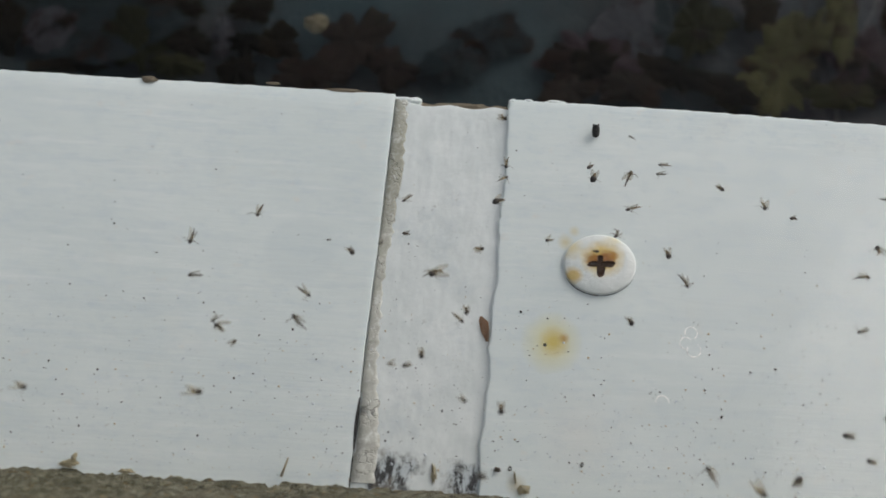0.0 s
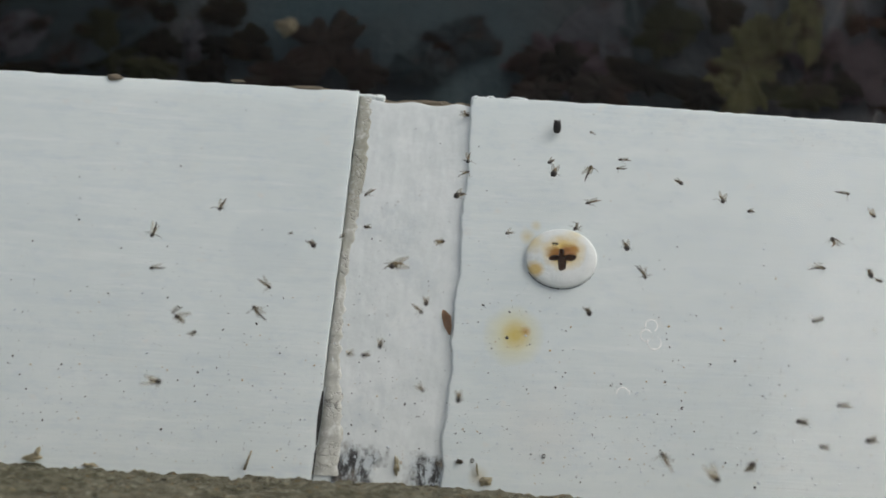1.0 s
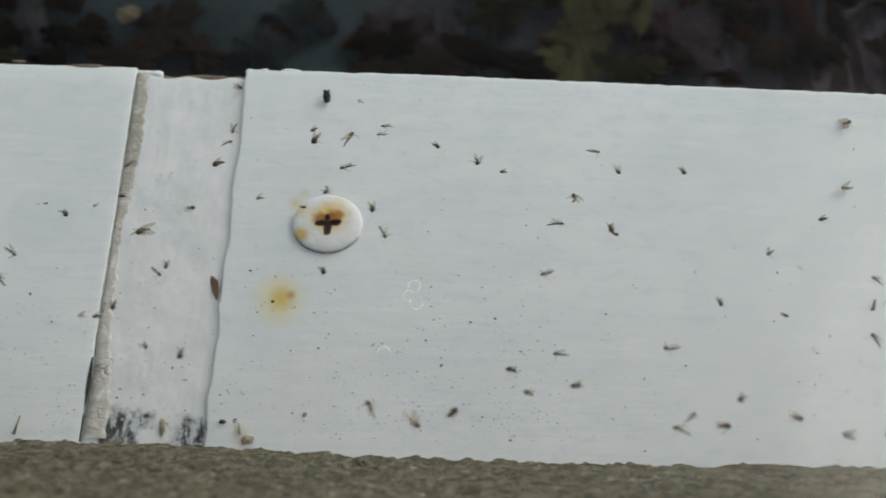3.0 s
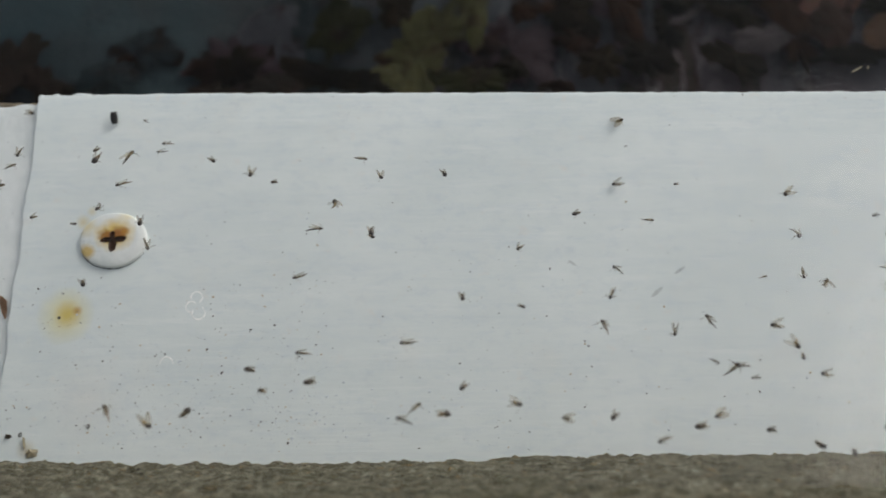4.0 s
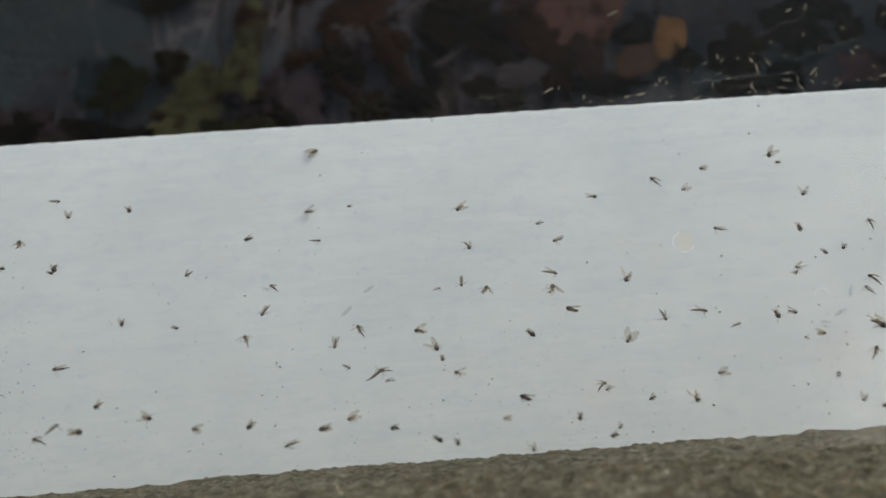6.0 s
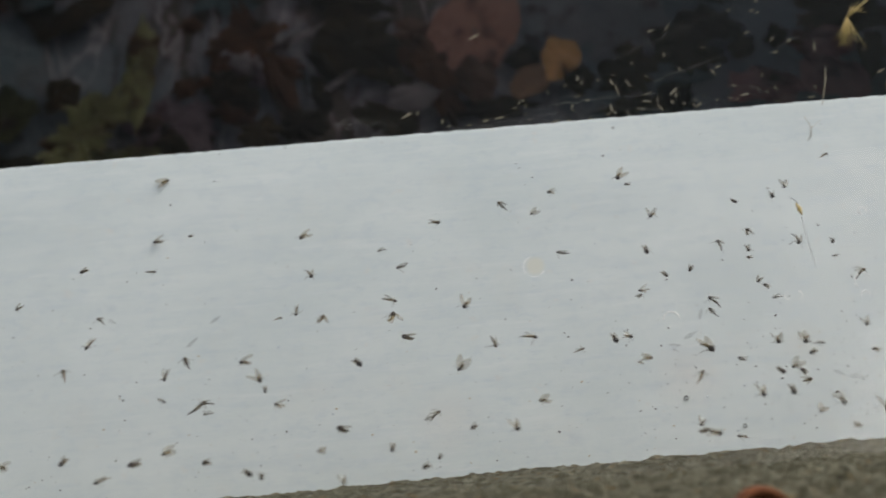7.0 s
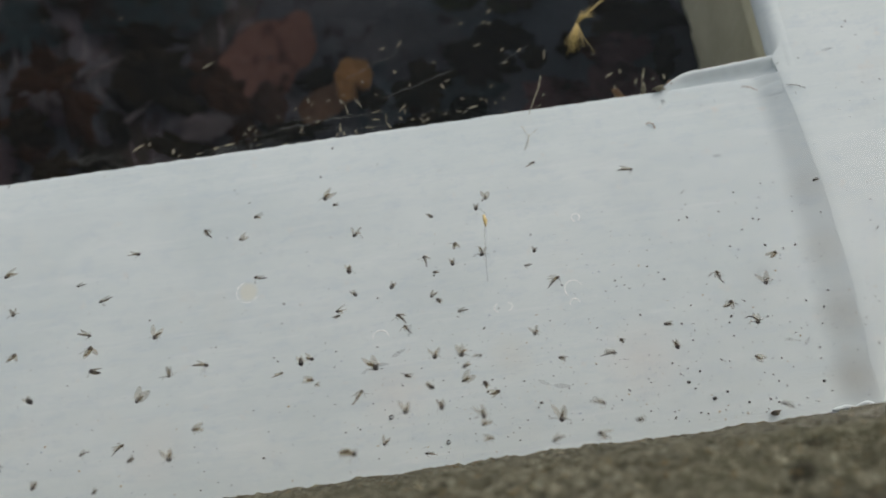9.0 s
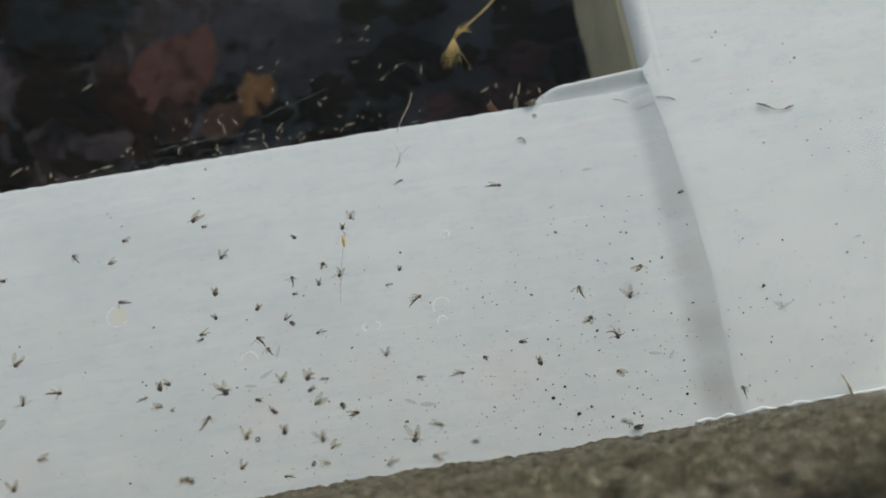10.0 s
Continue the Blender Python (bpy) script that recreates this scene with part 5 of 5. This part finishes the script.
# ---- small things on frame, glass and concrete ----
pupa = tagged(new("seed_pod"), "small black seed pod standing on the white paint", "seed pod")
part("pod", sheet([[(q * math.cos(a) * 0.85, q * math.sin(a) * 0.7, z) for a in (2 * math.pi * j / 10 for j in range(10))] for z, q in ((0, 0.25), (0.15, 0.5), (0.8, 0.62), (1.3, 0.55), (1.6, 0.3), (1.65, 0.02))], True), BLACKISH, pupa)
for a in (20, 140, 250):
    part("tip", tube([(0.3 * math.cos(radians(a)), 0.3 * math.sin(radians(a)), 1.4), (0.4 * math.cos(radians(a)), 0.4 * math.sin(radians(a)), 1.72)], [0.16, 0.09], 5), BLACKISH, pupa)
pupa.matrix_world = FRAME @ pose(-1.9 * MM, -5.2 * MM, 0.45 * MM, -62, 0, 4) @ Matrix.Scale(1.1, 4)


def straw_thing(name, label, path, radius, material=HUSK, on=FRAME):
    ob = tagged(part(name, tube(path, radius, 5), material), label, "twig")
    ob.matrix_world = on
    return ob


straw_thing("twig", "thin pale twig caught on the edge of the frame", [(178.3, 2.0, 2.4), (177.5, -0.6, 3.2), (176.2, -3.6, 4.8), (175.2, -6.0, 5.6)], [0.06, 0.10, 0.08, 0.05])
straw_thing("twig", "thin pale twig on the white paint", [(174.2, -5.0, 0.1), (174.9, -6.8, 0.15), (174.6, -8.6, 0.1)], 0.03, HUSK)
straw_thing("twig", "forked thin twig on the white paint", [(176.4, -6.0, 0.1), (175.0, -7.0, 0.15), (174.0, -9.2, 0.1)], 0.03, HUSK)
straw_thing("twig", "dry stalk at the edge of the concrete", [(-41.8, -54.5, 0.5), (-41.0, -52.0, 1.0)], [0.2, 0.12])


def husk_data(seed):
    r = random.Random(seed)
    L = r.uniform(0.9, 2.4)
    rows = [[(x * L, q * math.cos(a), 0.6 * q * math.sin(a)) for a in (2 * math.pi * j / 6 for j in range(6))] for x, q in ((-0.5, 0.02), (-0.3, 0.09), (0.05, 0.14), (0.35, 0.08), (0.5, 0.02))]
    return join_data("seed_husk", sheet(rows, True), HUSK)


husks = [husk_data(i) for i in range(5)]
rng = random.Random(21)


def husk(u, v, turn=None, size=None):
    ob = new("seed_husk", rng.choice(husks))
    ob.matrix_world = FRAME @ pose(u * MM, v * MM, -4.6 * MM, rng.uniform(-30, 30), rng.uniform(-15, 15), rng.uniform(0, 360) if turn is None else turn) @ Matrix.Scale(size or rng.uniform(0.3, 0.6), 4)
    tagged(ob, "pale dry seed husk caught on the dark glass", "seed husk", "seed husks on the glass")


def on_line(a, b, s):
    return a[0] + (b[0] - a[0]) * s, a[1] + (b[1] - a[1]) * s


PALE_WEB = gauzy("pale_silk", (0.60, 0.60, 0.56), 0.48)
WEBS = [((104, -1.0), (136, 3.4)), ((136, 3.6), (145, 4.1)), ((145, 4.1), (153.1, 3.9)), ((153.0, 6.3), (164.9, 9.5)), ((147.4, 11.0), (156.6, 14.7)), ((172.5, 9.2), (178, 12.0)), ((118, 0.6), (136, 2.0)), ((156.6, 14.7), (190, 27))]
for i, (a, b) in enumerate(WEBS):
    bright = 0 < i < 6
    web = tagged(part("cobweb_thread", tube([(on_line(a, b, i / 12)[0], on_line(a, b, i / 12)[1] + 0.5 * rnd(i * 0.45, a[0], 0), -4.6 - 0.2 * math.sin(math.pi * i / 12)) for i in range(13)], [0.02 + 0.035 * abs(rnd(j * 0.8, a[1], 4)) if bright else 0.025 for j in range(13)], 4), PALE_WEB if bright else WEB), "grey cobweb thread stretched over the glass", "cobweb", "cobweb threads")
    web.matrix_world = FRAME
for i in range(22):                      # short strands of web and slivers along the edge of the rail
    u, v, turn = rng.uniform(100, 158), 0.2 + 5.5 * rng.random() ** 2, rng.gauss(8, 14)
    L = rng.uniform(2.0, 6.0)
    strand = tagged(part("cobweb_thread", tube([(L * (q / 6 - 0.5), 0.2 * math.sin(q * 1.9 + i), 0.15 * math.sin(q + i)) for q in range(7)], 0.04, 4), WEB), "short grey cobweb strand on the glass", "cobweb", "cobweb threads")
    strand.matrix_world = FRAME @ pose(u * MM, v * MM, -4.5 * MM, 0, 0, turn)
for u, v, turn in ((157.7, 8.0, 80), (163.0, 6.8, -60), (163.9, 7.7, 20), (146.3, 6.8, 110), (147.0, 5.3, 100), (149.0, 6.2, 120), (144.2, 7.4, 30), (141.5, 7.2, 60), (176.3, 11.3, 50), (173.7, 9.4, 20), (162.2, 11.5, 0), (150.1, 9.9, 60), (155.6, 10.9, 90), (131.9, 3.9, 70),
                   (131.5, 4.9, 0), (138.7, 6.9, 40), (169.6, 13.5, 10), (167.6, 18.1, 30), (172.2, 17.2, 0), (125.2, 1.9, 20), (127.5, 2.2, 10), (122.4, 1.4, 0), (142.0, 3.8, 5), (150.4, 1.4, 0), (154.0, 15.6, 20), (156.9, 16.0, 60), (112.5, 4.2, 30), (114.3, 4.5, 70)):
    husk(u, v, turn, rng.uniform(0.55, 0.95))
for u, v, turn in ((190.2, 1.1, 80), (189.8, 4.1, 30), (191.7, 4.5, 80), (193.8, 2.2, 60), (195.2, 3.2, 70), (196.6, 2.2, 40), (198.4, 2.3, 100), (173.6, 11.9, 60), (180.2, 9.8, 80), (171.3, 17.6, 30), (172.5, 19.6, 40), (130.9, 4.5, 80), (124.7, 17.7, 20), (140.9, 8.0, 90)):
    husk(u, v, turn, rng.uniform(0.6, 1.1))
for _ in range(46):
    husk(rng.uniform(118, 182), abs(rng.gauss(0, 3.2)) + 0.4, rng.gauss(20, 50), rng.uniform(0.4, 0.8))
for _ in range(14):
    husk(rng.uniform(95, 205), rng.uniform(3, 40))

tuft = tagged(new("dried_flower_tuft"), "dry straw-yellow flower tuft lying on the glass", "flower tuft")
tuft.matrix_world = FRAME @ pose(186.4 * MM, 14.4 * MM, -4.4 * MM)
part("stalk", tube([(0, 0, 0.2), (2.5, 1.8, 0.5), (5.2, 3.6, 0.7), (8.0, 5.8, 0.9)], [0.22, 0.17, 0.15, 0.12], 6), STRAW, tuft)
for i in range(44):
    a = radians(rng.gauss(256, 11) if i < 34 else rng.uniform(20, 60))
    L = rng.uniform(3.2, 6.2) if i < 34 else rng.uniform(2, 4)
    part("bristle", tube([(0.1 * math.cos(a), 0.1 * math.sin(a), 0.3), (0.5 * L * math.cos(a), 0.5 * L * math.sin(a), rng.uniform(0.4, 1.0)), (L * math.cos(a + rng.gauss(0, 0.1)), L * math.sin(a + rng.gauss(0, 0.1)), rng.uniform(0.0, 0.9))], [0.10, 0.075, 0.03], 4), STRAW, tuft)

# ---- paint smeared along the concrete ----
rng = random.Random(8)
u = 209.0
while u < 247:
    span = rng.uniform(3.0, 14.0)
    ridge = []
    for i in range(10):
        w = u + span * i / 9
        ridge.append((w, -55.3 - 0.25 * max(0, (w - 225) / 20) + 0.35 * rnd(w * 0.8, 3, 3), (ramp(w, -54) if w < 215 else 1.15) + 0.15 + 0.2 * rnd(w, 1, 8)))
    smear = tagged(part("paint_smear", tube(ridge, [0.08] + [0.34 + 0.3 * rnd(i * 0.9, u, 2) for i in range(8)] + [0.08], 9), PAINT_STILE), "smear of white paint along the concrete edge", "paint smear", "paint smears")
    smear.matrix_world = FRAME
    u += span + rng.uniform(0.2, 1.2)
for i, (u, v, n, a, b, c) in enumerate(((196.2, -2.2, 0.0, 0.9, 0.6, 0.4), (198.0, -1.6, -0.6, 0.5, 0.9, 0.4), (193.8, -1.9, -1.0, 1.4, 0.4, 0.4), (190.5, -0.5, -3.6, 1.3, 0.6, 0.6))):
    me = scrap_mesh(2.2 * a, 1.6 * b, 60 + i * 2.0)
    me.materials.append(CHIPWOOD if i % 2 else HUSK)
    crumb = tagged(new("leaf_crumb", me), "dry brown leaf crumb lodged in the corner", "leaf crumb", "leaf crumbs")
    crumb.matrix_world = FRAME @ pose(u * MM, v * MM, n * MM, 20, 0, 40 * i)
straw_thing("cobweb_thread", "grey cobweb thread hanging down over the paint", [(165.5, -22.4, 11.0), (166.2, -23.6, 11.8), (166.0, -25.0, 12.7), (165.3, -30.5, 15.2), (165.0, -35.3, 17.1)], [0.03, 0.06, 0.07, 0.05, 0.02], WEB)
straw_thing("husk_fragment", "orange-tan husk fragment caught in a cobweb thread", [(165.9, -23.9, 12.1), (166.0, -25.0, 12.7), (166.0, -26.0, 13.1)], [0.12, 0.34, 0.12], STRAW)
straw_thing("twig", "short red-brown fibre on the paint", [(208.6, -4.2, 0.30), (209.6, -4.6, 0.5), (210.6, -5.4, 0.6)], 0.05, CHIPWOOD)
straw_thing("twig", "thin grey fibre on the paint", [(214.9, -5.6, 1.35), (216.3, -5.9, 1.4), (217.6, -6.6, 1.35)], 0.05, LEG)

# ---- a cup-shaped brown shell on the concrete ----
cup = tagged(part("nut_shell", sheet([[(q * math.cos(a), q * math.sin(a), z) for a in (2 * math.pi * j / 24 for j in range(24))] for z, q in ((0, 0.5), (0.1, 1.6), (0.8, 2.6), (1.8, 3.05), (2.9, 3.1), (3.2, 2.95), (3.0, 2.6), (2.0, 2.55), (1.0, 2.0), (0.5, 0.6))], True), SHELL), "rust-brown cup of an empty nut shell on concrete", "nut shell")
cup.matrix_world = pose(147.9 * MM, -69.2 * MM, 8.4 * MM, 48, 0, 12) @ Matrix.Scale(1.05, 4)


# ---- scraps caught along the water's edge ----
straw_thing("twig", "short tan stub standing at the concrete edge", [(230.4, -55.4, 1.4), (230.1, -53.8, 2.0), (229.4, -52.4, 2.4)], [0.22, 0.18, 0.07], HUSK)
straw_thing("twig", "curled brown fibre on the paint", [(192.9, -8.0, 0.15), (193.5, -7.8, 0.2), (194.0, -8.2, 0.2), (194.1, -8.9, 0.15)], [0.05, 0.08, 0.09, 0.07], CHIPWOOD)
straw_thing("twig", "thin twisted brown stalk on the paint", [(229.3, -9.7, 1.5), (230.4, -10.3, 1.6), (231.6, -11.2, 1.5), (232.8, -11.5, 1.5), (233.9, -11.2, 1.5), (234.6, -11.1, 1.5)], [0.08, 0.16, 0.04, 0.04, 0.15, 0.03], RAWWOOD)
for i, (u, v, n, a, b, turn, stuff) in enumerate(((-69.6, -54.4, 0.5, 3.2, 1.4, 10, CRUMB), (-68.9, -53.6, 0.8, 1.8, 0.8, 70, CRUMB), (-62.0, -55.0, 0.4, 2.4, 0.9, 0, CRUMB), (-21.9, -52.9, -0.45, 3.0, 1.0, 95, CRUMB),
                                                  (-10.0, -54.2, 0.2, 2.4, 1.6, 20, CRUMB), (-11.2, -52.8, 0.2, 2.4, 0.4, 100, CRUMB), (-15.1, -2.9, -0.9, 1.6, 1.3, 0, FILLER), (-15.1, -9.6, -1.2, 2.2, 0.6, 85, RAWWOOD), (-15.5, -16.5, -1.2, 1.8, 0.6, 80, RAWWOOD),
                                                  (201.4, -54.5, 0.3, 1.8, 1.0, 0, RAWWOOD), (-13.6, -51.9, 0.2, 1.2, 0.8, 10, RAWWOOD))):
    me = scrap_mesh(0.75 * a, 0.75 * b, 90 + i * 2.0)
    me.materials.append(stuff)
    crumb = new("husk_fragment", me)
    crumb.matrix_world = FRAME @ pose(u * MM, v * MM, n * MM, 0, 0, turn) @ Matrix.Diagonal((1, 1, 0.35, 1))
    tagged(crumb, "dry torn crumb of plant matter caught on the wet paint", "husk fragment", "plant crumbs")
